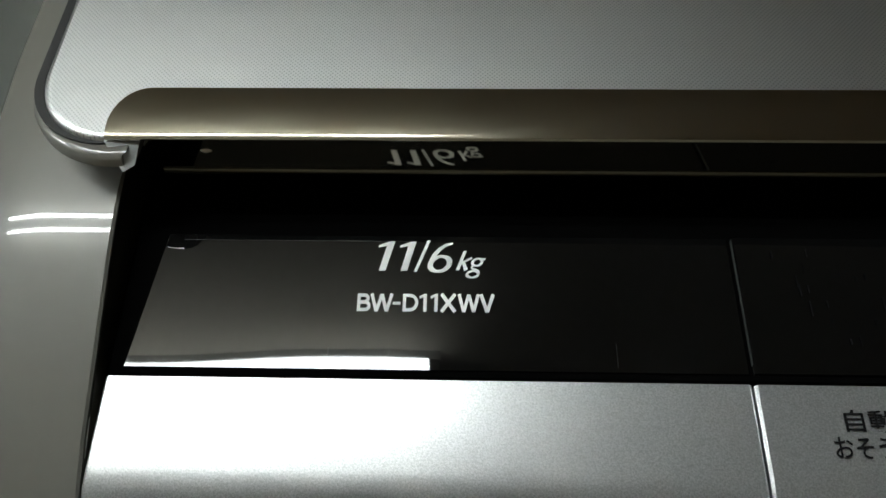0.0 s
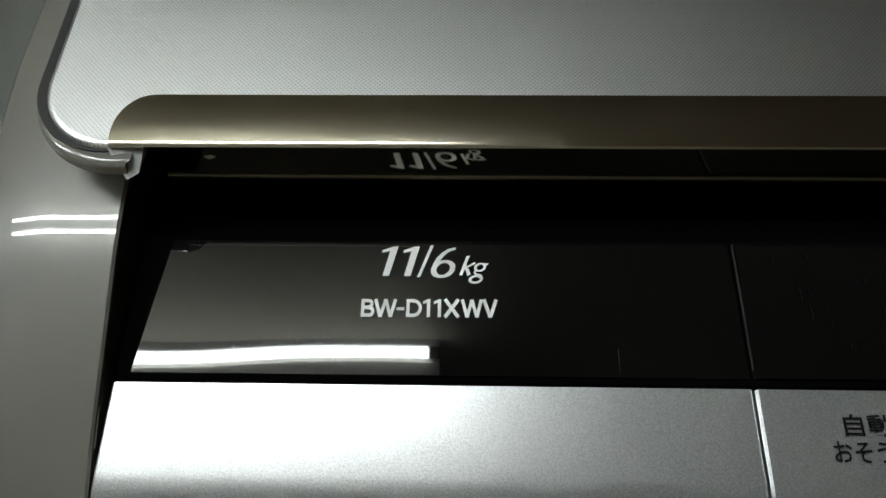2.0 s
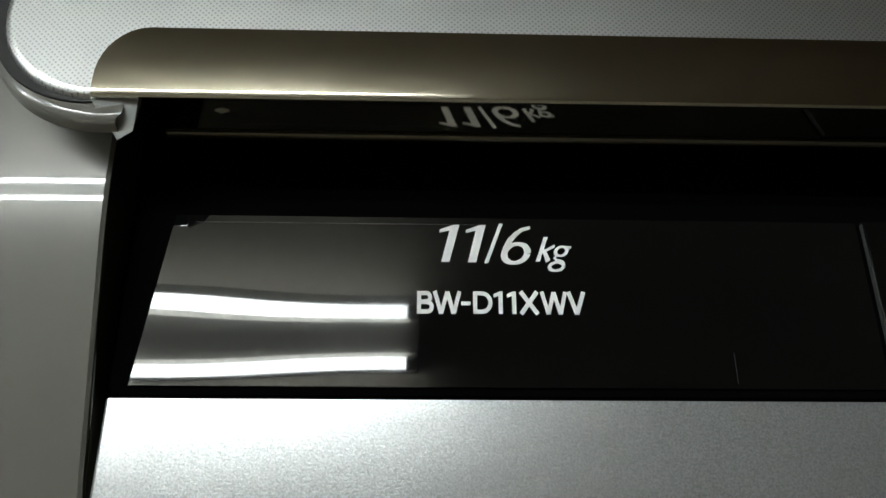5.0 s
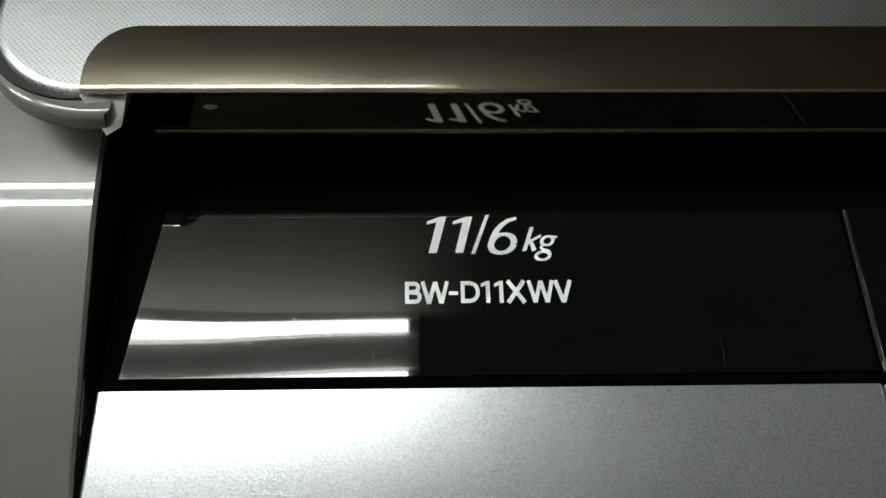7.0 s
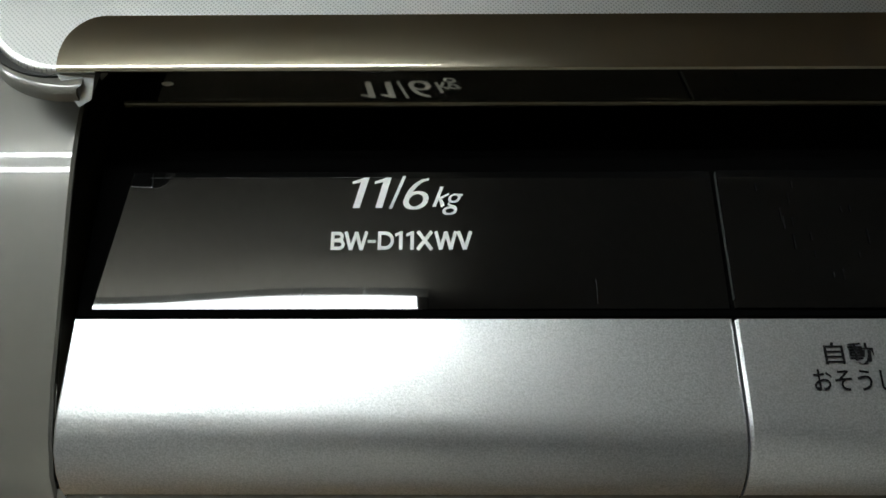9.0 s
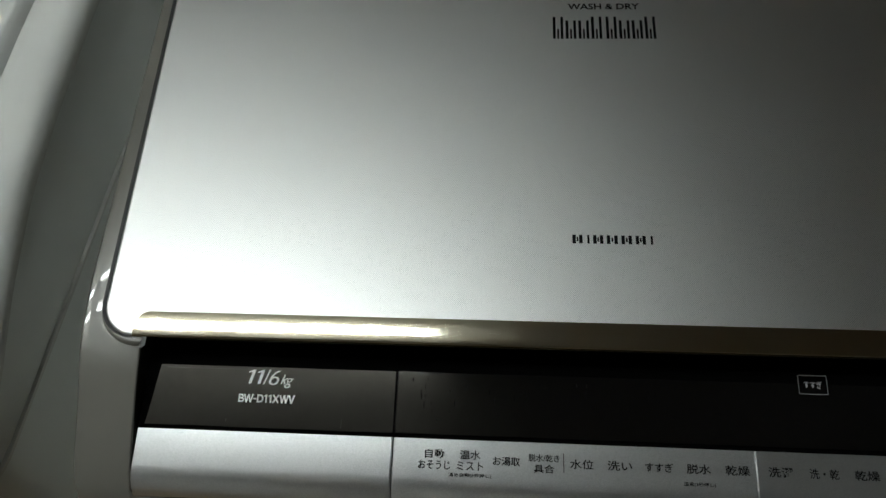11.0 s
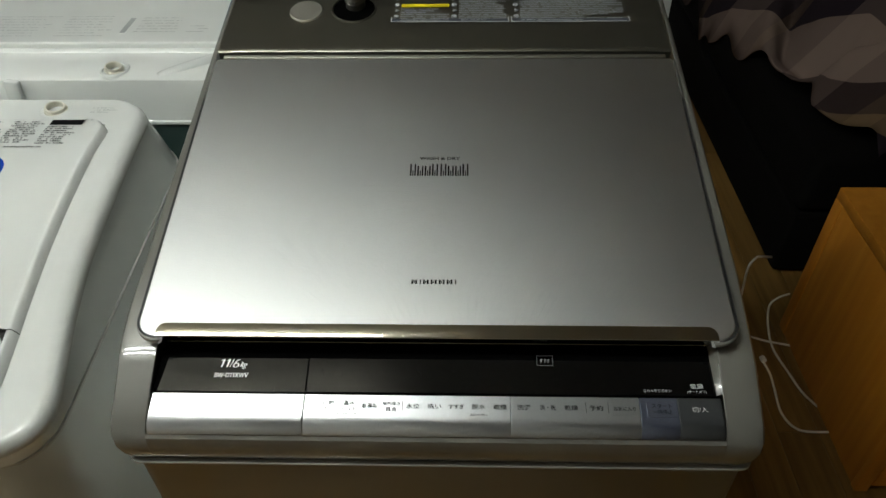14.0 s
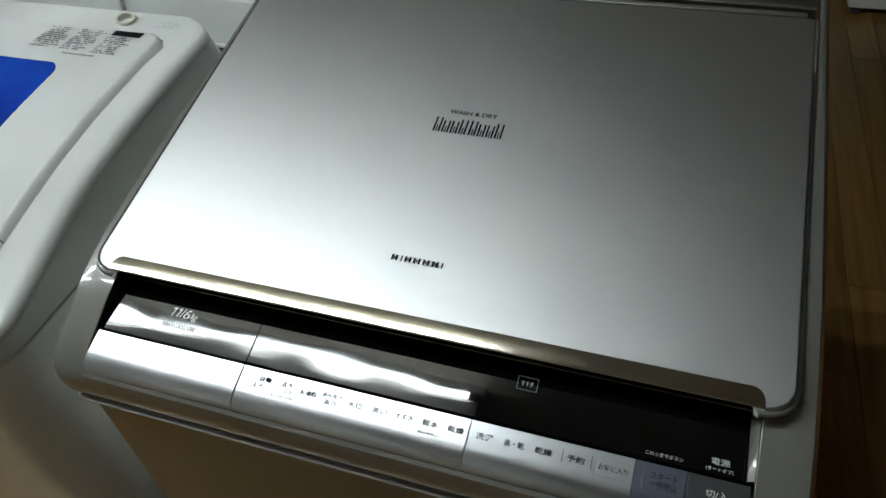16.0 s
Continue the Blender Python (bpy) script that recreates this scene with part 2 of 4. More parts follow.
def box(x0, x1, y0, y1, z0, z1, bevel=0.0, seg=2):
    bm = bmesh.new()
    bmesh.ops.create_cube(bm, size=1)
    for w in bm.verts:
        w.co = Vector((x0 + (w.co.x + 0.5) * (x1 - x0), y0 + (w.co.y + 0.5) * (y1 - y0), z0 + (w.co.z + 0.5) * (z1 - z0)))
    if bevel:
        bmesh.ops.bevel(bm, geom=bm.edges[:], offset=bevel, segments=seg, profile=0.5, affect="EDGES")
    return bm


def add(bm, other):
    me = bpy.data.meshes.new("tmp")
    other.to_mesh(me)
    other.free()
    bm.from_mesh(me)
    bpy.data.meshes.remove(me)
    return bm


def loft(rows, close_u=False, close_v=False, caps=False):
    """A skin over rows of points. close_v joins each row's ends, close_u the last row to the first."""
    bm = bmesh.new()
    g = [[bm.verts.new(p) for p in r] for r in rows]
    nu, nv = len(g), len(g[0])
    for i in range(nu if close_u else nu - 1):
        for j in range(nv if close_v else nv - 1):
            a, b_, c, d = g[i][j], g[(i + 1) % nu][j], g[(i + 1) % nu][(j + 1) % nv], g[i][(j + 1) % nv]
            bm.faces.new((a, b_, c, d))
    if caps and close_v:
        bm.faces.new(g[0])
        bm.faces.new(g[-1])
    return bm


def outline(x0, x1, y0, y1, radii, seg=8):
    """A rounded rectangle, counted from the front left corner round to the right; radii: fl, fr, br, bl."""
    pts = []
    for (cx, cy, sx, sy, a0), r in zip(((x0, y0, 1, 1, 180), (x1, y0, -1, 1, 270), (x1, y1, -1, -1, 0), (x0, y1, 1, -1, 90)), radii):
        for i in range(seg + 1):
            a = radians(a0 + 90 * i / seg)
            pts.append((cx + sx * r + r * math.cos(a), cy + sy * r + r * math.sin(a)))
    return pts


def notched(half, y0, y1, r, notch_x, notch_y, seg=14):
    """An outline like outline(), cut back along the middle of its front."""
    pts = outline(-half, half, y0, y1, (r, r, 0.004, 0.004), seg)
    left = [p for p in pts[:seg + 1] if p[0] < -notch_x - 0.0003]
    low = y0 + r - math.sqrt(max(0.0, r * r - (notch_x - (half - r)) ** 2))
    right = [p for p in pts[seg + 1:2 * seg + 2] if p[0] > notch_x + 0.0003]
    return left + [(-notch_x, low), (-notch_x, notch_y), (notch_x, notch_y), (notch_x, low)] + right + pts[2 * seg + 2:]


def slab(pts, top, thick, round_=0.0, inset_top=0.0):
    """A plate over an outline, its top at height top(x, y), with a rounded upper rim."""
    cx, cy = sum(p[0] for p in pts) / len(pts), sum(p[1] for p in pts) / len(pts)
    hx, hy = max(abs(p[0] - cx) for p in pts), max(abs(p[1] - cy) for p in pts)

    def ring(inset, drop):
        return [(cx + (x - cx) * (1 - inset / hx), cy + (y - cy) * (1 - inset / hy), top(x, y) - drop) for x, y in pts]

    rows = [ring(0, thick), ring(0, round_)]
    if round_:
        rows += [ring(round_ * 0.3, round_ * 0.3), ring(round_, 0)]
    bm = loft(rows, close_v=True, caps=True)
    return bm


def disc(cx, cy, r0, r1, z0, z1, n=40, inner=None):
    """A turned ring or plug between two heights."""
    def circle(r, z):
        return [(cx + r * math.cos(2 * math.pi * i / n), cy + r * math.sin(2 * math.pi * i / n), z) for i in range(n)]
    if inner is None:
        return loft([circle(r0, z0), circle(r1, z1 - 0.001), circle(r1 - 0.001, z1)], close_v=True, caps=True)
    return loft([circle(inner, z0), circle(r0, z0), circle(r1, z1 - 0.0008), circle(r1 - 0.0008, z1), circle(inner + 0.0008, z1), circle(inner, z1 - 0.0008)], close_v=True, close_u=True)


def tilt(bm, m):
    bmesh.ops.transform(bm, matrix=m, verts=bm.verts)
    return bm


def tube(points, r, n=8):
    """A round cord along points, smoothed."""
    pts = [Vector(p) for p in points]
    fine = []
    for i in range(len(pts) - 1):
        p0, p1, p2, p3 = pts[max(i - 1, 0)], pts[i], pts[i + 1], pts[min(i + 2, len(pts) - 1)]
        for k in range(8):
            s = k / 8
            fine.append(0.5 * (2 * p1 + (p2 - p0) * s + (2 * p0 - 5 * p1 + 4 * p2 - p3) * s * s + (3 * p1 - p0 - 3 * p2 + p3) * s ** 3))
    fine.append(pts[-1])
    rows = []
    for i, p in enumerate(fine):
        d = (fine[min(i + 1, len(fine) - 1)] - fine[max(i - 1, 0)]).normalized()
        u = d.cross(Vector((0, 0, 1)))
        u = u.normalized() if u.length > 1e-4 else Vector((1, 0, 0))
        w = d.cross(u)
        rows.append([p + r * (math.cos(2 * math.pi * k / n) * u + math.sin(2 * math.pi * k / n) * w) for k in range(n)])
    return loft(rows, close_v=True, caps=True)


def lettering(name, body, surface, x0, x1, y0, y1, mat, parent, label="", shear=0.0, thick=0.0, lift=0.0004):
    """Writing from the built-in font, fitted between x0..x1 and y0..y1 on a sloped surface z = surface(y)."""
    cu = bpy.data.curves.new("writing", "FONT")
    cu.body, cu.shear, cu.offset = body, shear, thick
    cu.resolution_u = 3
    tmp = bpy.data.objects.new("writing", cu)
    scene.collection.objects.link(tmp)
    bpy.context.view_layer.update()
    me = bpy.data.meshes.new_from_object(tmp.evaluated_get(bpy.context.evaluated_depsgraph_get()))
    bpy.data.objects.remove(tmp)
    bpy.data.curves.remove(cu)
    xs, ys = [w.co.x for w in me.vertices], [w.co.y for w in me.vertices]
    ax, bx, ay, by = min(xs), max(xs), min(ys), max(ys)
    for w in me.vertices:
        y = y0 + (w.co.y - ay) / (by - ay) * (y1 - y0)
        w.co = (x0 + (w.co.x - ax) / (bx - ax) * (x1 - x0), y, surface(y) + lift)
    me.materials.clear()
    me.materials.append(mat)
    ob = new(name, me)
    ob.parent = parent
    return tagged(ob, label) if label else ob


def strip_on(surface, x0, x1, y0, y1, lift=0.0004):
    """A thin printed bar on a sloped surface."""
    bm = bmesh.new()
    bm.faces.new([bm.verts.new((x, y, surface(y) + lift)) for x, y in ((x0, y0), (x1, y0), (x1, y1), (x0, y1))])
    return bm


def merge(bms):
    bm = bmesh.new()
    for o in bms:
        add(bm, o)
    return bm


# ---- room ----
def structure(name, bm, mat, label, category="structure"):
    return tagged(link(name, bm, mat), label, category, "", "structure")


structure("floor", box(-4, 4, -3, 6, -0.1, -0.004), JOINT, "dark underlay beneath the laminate floor boards", "floor")
structure("wall_north", box(-4.1, 4.1, 6.0, 6.1, -0.1, 2.75), WALL, "plain painted shop wall far behind the machines", "wall")
structure("wall_south", box(-4.1, 4.1, -3.1, -3.0, -0.1, 2.75), BOUNCE_WALL, "unseen wall behind the viewer, made cream to bounce light forward", "wall")
structure("wall_east", box(4.0, 4.1, -3.0, 6.0, -0.1, 2.75), WALL, "plain painted shop wall past the furniture", "wall")
structure("wall_west", box(-4.1, -4.0, -3.0, 6.0, -0.1, 2.75), WALL, "plain painted shop wall past the white appliances", "wall")
structure("ceiling", box(-4.1, 4.1, -3.1, 6.1, 2.75, 2.85), CEIL, "beige ceiling board", "ceiling")


# ---- fluorescent light ----
def ceiling_light(x, y, z):
    t = thing("ceiling_light", "beige twin-tube fluorescent batten on the ceiling", "ceiling light", "ceiling lights", at=(x, y, z))
    prof = [(-0.045, 0.045), (0.045, 0.045), (0.075, 0.095), (0.115, 0.149), (-0.115, 0.149), (-0.075, 0.095)]
    part("housing", loft([[(sx, p, q) for p, q in prof] for sx in (-0.745, 0.745)], close_v=True, caps=True), FIX_WHITE, t, "beige enamelled body, wider at the ceiling", 15)
    for yy in (-0.074, 0.074):
        part("tube", tilt(disc(0, 0, 0.0175, 0.0175, -0.715, 0.715, 16), pose(0, yy, 0.04, 0, 90, 0)), TUBE, t, "glowing fluorescent tube")
        for sx in (-0.731, 0.731):
            part("socket", box(sx - 0.014, sx + 0.014, yy - 0.018, yy + 0.018, 0.02, 0.075, 0.003), FIX_WHITE, t)
            part("socket_arm", box(sx - 0.012, sx + 0.012, min(yy * 0.5, yy), max(yy * 0.5, yy), 0.074, 0.09, 0.002), FIX_WHITE, t)
    return t


lamp = ceiling_light(-0.975, -0.078, 2.6)
copy_thing(lamp, pose(-2.78, -0.078, 2.6))


# ---- silver washing machine ----
def lid_z(y):
    return 0.9795 + 0.2184 * y


def panel_z(y):
    return 0.95 + 0.30 * y


washer = thing("washing_machine", "silver top-loading washer dryer with flat lid and black panel", "washing machine")
part("cabinet", box(-0.299, 0.304, -0.027, 0.60, 0.035, 0.886, 0.018, 3), PEARL, washer, "taupe painted steel cabinet")
# pale panels added on the cabinet sides to bounce light into the gap
part("side_panel", box(-0.3025, -0.2995, 0.0, 0.58, 0.06, 0.882, 0.001), BOUNCE_ENAMEL, washer, "added pale panel that bounces light off the cabinet side")
part("side_panel", box(0.3045, 0.3075, 0.0, 0.58, 0.06, 0.882, 0.001), BOUNCE_ENAMEL, washer, "added pale panel that bounces light off the cabinet side")
for x in (-0.25, 0.25):
    for y in (0.04, 0.54):
        part("foot", tilt(disc(x, y, 0.028, 0.024, 0.0, 0.036, 20), Matrix()), RUBBER, washer, "black rubber foot")

# side rails beside the lid: y, height of the upper face
RAIL = [(-0.031, 0.888), (-0.0355, 0.900), (-0.0365, 0.914), (-0.034, 0.926), (-0.029, 0.9335), (-0.022, 0.9395), (-0.013, 0.9452), (0.004, 0.9543), (0.020, 0.9629),
        (0.0235, 0.96480), (0.0270, 0.96659), (0.0305, 0.96823), (0.0340, 0.96974), (0.0375, 0.97110), (0.050, 0.9756), (0.075, 0.9845), (0.12, 0.9995), (0.20, 1.0185), (0.30, 1.0405), (0.40, 1.0625), (0.50, 1.0845), (0.57, 1.0985), (0.592, 1.096), (0.602, 1.082), (0.604, 1.05), (0.604, 0.888)]


def rail(side):
    rows = []
    for i, (y, z) in enumerate(RAIL):
        a, b_ = RAIL[max(i - 1, 0)], RAIL[min(i + 1, len(RAIL) - 1)]
        nrm = Vector((0, -(b_[1] - a[1]), b_[0] - a[0])).normalized()
        row = []
        inner = 0.268 if y < 0.055 else 0.268 + min(1, (y - 0.055) / 0.05) * 0.0205 + 0.0055 * min(1, max(0, (y - 0.1) / 0.33))
        for x, d in ((inner, 0.0012), (inner, 0.0005), (inner + 0.0006, 0.0), (inner + 0.6 * (max(0.2945, inner + 0.002) - inner), 0.0), (max(0.2945, inner + 0.002), 0.0), (0.2990, 0.0010), (0.3015, 0.004), (0.3035, 0.0085), (0.3045, 0.015), (0.3045, 0.022)):
            p = Vector((x, y, z)) - nrm * d
            if y < -0.02:
                p.x -= 0.009 * max(0.0, (0.912 - z) / 0.024) ** 1.2 * (p.x - 0.268) / 0.0365
            row.append((side * p.x + (0.0025 * max(0.0, (p.x - 0.268) / 0.0365) if side > 0 else -(0.0015 + 0.0045 * math.exp(-((y - 0.06) / 0.04) ** 2)) * max(0.0, (p.x - 0.268) / 0.0365) * max(-0.5, min(1.0, (z - 0.905) / 0.03))), p.y, max(p.z, 0.888)))
        rows.append(row)
    return loft(rows)


for s in (-1, 1):
    part("side_rail", rail(s), TAUPE, washer, "glossy taupe plastic rail beside the lid")
    # lower skirt of the top cover along the side
    o = 0.3070 if s > 0 else -0.3060
    bm = loft([[(o, y, max(0.889, z - 0.02)), (o, y, 0.889), (o - s * 0.0025, y, 0.886)] for y, z in ((-0.012, 0.935), (0.05, 0.975), (0.12, 0.998), (0.3, 1.04), (0.5, 1.084), (0.59, 1.095))])
    part("side_skirt", bm, TAUPE, washer)

# front apron under the control panel
APRON = [(-0.0305, 0.930), (-0.0345, 0.926), (-0.0365, 0.914), (-0.0355, 0.900), (-0.031, 0.889), (-0.024, 0.8885)]
part("front_apron", loft([[(x, y, z) for y, z in APRON] for x in (-0.2683, 0.2683)]), TAUPE, washer, "taupe plastic front edge")
part("lower_lip", slab(outline(-0.2985, 0.3035, -0.0366, 0.02, (0.014, 0.014, 0.001, 0.001), 6), lambda x, y: 0.8890, 0.0020, 0.0007), GLINT_LIP, washer, "glossy lower rim of the front edge, its highlight painted as paler taupe", 60)

# silver control strip, cut into pieces
STRIP = [(0.000, 0.950), (-0.0190, 0.9441), (-0.0225, 0.9426), (-0.0262, 0.9402), (-0.0292, 0.9368), (-0.0312, 0.9330), (-0.0318, 0.9305), (-0.0300, 0.9300)]


def control_strip(name, x0, x1, mat, label):
    e = 0.0006
    rows = [[(x0, y, z - 0.002) for y, z in STRIP], [(x0, y, z - e) for y, z in STRIP], [(x0 + e, y, z) for y, z in STRIP], [(x1 - e, y, z) for y, z in STRIP], [(x1, y, z - e) for y, z in STRIP], [(x1, y, z - 0.002) for y, z in STRIP]]
    return part(name, loft(rows), mat, washer, label)


control_strip("trim_strip", -0.2660, -0.1213, SILVER, "plain silver trim")
buttons = control_strip("button_strip", -0.1207, 0.0715, SILVER, "silver strip with black button lettering")
control_strip("button_strip", 0.0718, 0.1905, SILVER_DIM, "grey tinted strip with course buttons")
control_strip("start_strip", 0.1908, 0.2255, SILVER_BLUE, "blue-grey strip of the start button")
control_strip("power_strip", 0.2258, 0.2660, SILVER_DARK, "dark grey strip of the power button")

# gloss black windows over the display, running back below the handle
def window(x0, x1, z_up, y1=0.075, y0=0.0022):
    n_ = 14
    rows = []
    for x, d in ((x0, 0.0009), (x0, 0.0005), (x0 + 0.0005, 0), (x1 - 0.0005, 0), (x1, 0.0005), (x1, 0.0009)):
        lean = 0.0042 if x < -0.2 else 0.0
        r = [(x, y0, panel_z(y0) - 0.003)]
        for i in range(n_ + 1):
            y = y0 + (y1 - y0) * i / n_
            r.append((x + lean * i / n_, y, panel_z(y) - d + z_up))
        rows.append(r)
    return loft(rows)


win_left = part("display_window", window(-0.2628, -0.1211, 0.0, 0.0345), GLOSS, washer, "gloss black film with white capacity marks")
win_right = part("display_window", window(-0.1205, 0.2612, 0.0004, 0.0345), GLOSS, washer, "gloss black display film")
for x, y0, y1, w in ((-0.1505, 0.0030, 0.0085, 0.00007), (-0.2160, 0.0050, 0.0068, 0.00007), (-0.254, 0.03290, 0.03297, 0.056)):
    part("scratch", strip_on(panel_z, x, x + w, y0, y1, 0.0003), FADED_INK, win_left, "fine pale scratch", 0)
scuffs = random.Random(11)
for win, x0, x1, count in ((win_right, -0.117, 0.020, 44),):
    marks = []
    for k in range(count):
        x, y, d = scuffs.uniform(x0, x1), scuffs.uniform(0.0080, 0.0300), scuffs.uniform(0.0012, 0.0036)
        marks.append(strip_on(panel_z, x, x + scuffs.uniform(0.00012, 0.00034), y, y + d, 0.0007))
    tagged(part("scuff_marks", merge(marks), BLACK_INK, win, "fine upright scuffs in the film", 0), kind="stuff")
part("film_edge", loft([[(x, y, panel_z(y) + d) for y in (0.004, 0.012, 0.022, 0.0340)] for x, d in ((-0.12060, -0.0003), (-0.12056, 0.0003), (-0.12042, 0.0005), (-0.12036, 0.0004))]), EDGE, win_right, "thin bright cut edge of the film")
part("panel_bed", box(-0.268, 0.268, 0.0005, 0.09, 0.90, 0.9475), BLACK, washer)
part("window_bed", loft([[(x, 0.002, panel_z(0.002) - 0.0008), (x, 0.0345, panel_z(0.0345) - 0.0008), (x, 0.06, panel_z(0.06) - 0.0006), (x, 0.08, panel_z(0.08) - 0.0006)] for x in (-0.266, 0.266)]), BLACK, washer, "black bed behind the display film")
part("recess_back", loft([[(x, 0.078, 0.95), (x, 0.078, 0.974), (x, 0.060, 0.981)] for x in (-0.268, 0.268)]), BLACK, washer, "black back of the handle recess")
RIM_LINE = ((-0.030, 0.931), (-0.022, 0.940), (-0.013, 0.9455), (0.004, 0.955), (0.020, 0.9632), (0.037, 0.9702), (0.05, 0.9755), (0.08, 0.98))
part("recess_side", loft([[(-0.2672, y, panel_z(y) - 0.008), (-0.2674, y, z - 0.0009)] for y, z in RIM_LINE]), SHADED_TAUPE, washer, "left side wall of the recess, its shade painted in dark olive")
part("recess_side", loft([[(0.2622, y, panel_z(y) - 0.004), (0.2632, y, panel_z(y) + 0.25 * (z - panel_z(y))), (0.2674, y, z - 0.0009)] for y, z in ((0.0025, 0.9541),) + RIM_LINE[3:]]), TAUPE, washer, "sloped taupe side wall of the recess")
part("window_rail", loft([[(x, 0.0004, 0.9490), (x, 0.0006, 0.9503), (x, 0.0018, 0.9507), (x, 0.0021, 0.949)] for x in (-0.265, 0.265)]), BLACK, washer)



# lid, slightly wider towards the back
def widen(bm):
    for w in bm.verts:
        w.co.x *= 1 + 0.0215 * max(0.0, (w.co.y - 0.06) / 0.37)
    return bm


LID_PTS = notched(0.2852, 0.0382, 0.433, 0.0195, 0.2645, 0.047)
lid = part("lid", widen(slab(LID_PTS, lambda x, y: lid_z(y), 0.003, 0.0012)), LID, washer, "flat silver lid with a fine dot texture", 60)
RIM = notched(0.2885, 0.0345, 0.435, 0.0235, 0.2622, 0.056)
part("lid_seal", widen(slab(notched(0.2879, 0.0377, 0.434, 0.0205, 0.2622, 0.050), lambda x, y: lid_z(y) - 0.0014, 0.003)), RUBBER, lid, "black gap around the lid")
part("lid_rim", widen(slab(RIM, lambda x, y: lid_z(y) - 0.0016, 0.0033, 0.0014)), TAUPE, lid, "taupe rim under the lid plate", 60)

# chrome handle bar along the lid's front edge, its upper face rolling over towards the front
BAR_Y0, BAR_Z0, BAR_DEEP = 0.0383, 0.9884, 0.0128


def bar_z(y):
    z, n_ = BAR_Z0, 24
    for i in range(n_):
        f = (i + 0.5) / n_ * (y - BAR_Y0) / BAR_DEEP
        z += math.tan(radians(23.5 - 14 * max(0.0, f) ** 0.8)) * (y - BAR_Y0) / n_
    return z


def handle_bar():
    rows = []
    n_ = 10
    xs = [-0.2658 + 0.0085 * (1 - math.cos(math.pi / 2 * i / n_)) for i in range(n_ + 1)]
    cut = [0.0105 * (1 - math.sin(math.pi / 2 * i / n_)) for i in range(n_ + 1)]
    sections = list(zip(xs, cut)) + [(-x, c) for x, c in reversed(list(zip(xs, cut)))]
    for x, c in sections:
        back = BAR_Y0 + BAR_DEEP - c * 1.02
        row = [(x, back + 0.0003, lid_z(back) + 0.0001), (x, back + 0.0002, bar_z(back) - 0.0003)]
        for i in range(15):
            y = back + (BAR_Y0 + 0.0003 - back) * (i / 14)
            row.append((x, y, bar_z(y)))
        row += [(x, 0.0383, 0.9884), (x, 0.0379, 0.9881), (x, 0.0377, 0.9876), (x, 0.0379, 0.9871), (x, 0.0386, 0.9868), (x, 0.0458, 0.9855)]
        rows.append(row)
    return loft(rows)


part("handle_bar", handle_bar(), CHROME, lid, "bronze-toned chrome handle bar", 30)
for s in (-1, 1):
    tri = [(0.2662, 0.0378, 0.9868), (0.2585, 0.0384, 0.9862), (0.2598, 0.0350, 0.9822), (0.2625, 0.0338, 0.9812)]
    part("bar_bracket", loft([[(s * x, y, z) for x, y, z in tri], [(s * x, y + 0.010, z + 0.001) for x, y, z in tri]], close_v=True, caps=True), BORDER, lid, "small bracket at the bar's end", 20)
part("lid_skirt", loft([[(x, 0.0453, 0.9730), (x, 0.0444, 0.9862), (x, 0.0490, 0.9862), (x, 0.0490, 0.9730)] for x in (-0.2615, 0.2615)], close_v=True, caps=True), SKIRT_CHROME, lid, "dark mirror-bright skirt below the handle bar")
part("skirt_lip", box(-0.2595, 0.2615, 0.0447, 0.0492, 0.9709, 0.9730, 0.0008), LIP, lid, "dull bronze lower lip of the skirt")
# small pale oval nub near the skirt's left end
part("pale_nub", tilt(disc(0, 0, 0.0012, 0.0010, 0.0, 0.0010, 16), pose(-0.2470, 0.0450, 0.9785, 90, 0, 0) @ Matrix.Diagonal((1.5, 0.6, 1, 1))), CORD, lid, "small pale nub on the skirt")

# brand marks on the lid: plain shapes only
for k, w in enumerate((0.0056, 0.0012, 0.0056, 0.0060, 0.0058, 0.0056, 0.0012)):
    x0 = -0.0240 + (0.0, 0.0072, 0.0100, 0.0166, 0.0236, 0.0304, 0.0376)[k] * 1.15
    bars = [(0.0, w)] if w < 0.002 else [(0.0, 0.0019), (w * 0.5 - 0.0005, 0.0010), (w - 0.0019, 0.0019)]
    part("maker_mark", merge([strip_on(lid_z, x0 + d, x0 + d + q, 0.0968 + (0.0013 if i == 1 else 0), 0.1020 - (0.0013 if i == 1 else 0)) for i, (d, q) in enumerate(bars)]), BLACK_INK, lid, "black printed block of bars", 0)
for k in range(8):
    x0 = -0.0325 + k * 0.0082 + (0.0012 if k > 3 else 0)
    high = 0.2545 if k in (0, 3, 4, 7) else 0.2515
    part("series_mark", merge([strip_on(lid_z, x0 + d, x0 + d + w, 0.2370, hh) for d, w, hh in ((0, 0.0018, high), (0.0028, 0.0012, 0.2448), (0.0050, 0.0017, high))]), BLACK_INK, lid, "tall narrow black printed bars", 0)
lettering("wash_lettering", "WASH & DRY", lid_z, -0.0225, 0.0235, 0.2604, 0.2652, BLACK_INK, lid, "small black printed wash and dry line", 0.0, 0.02)

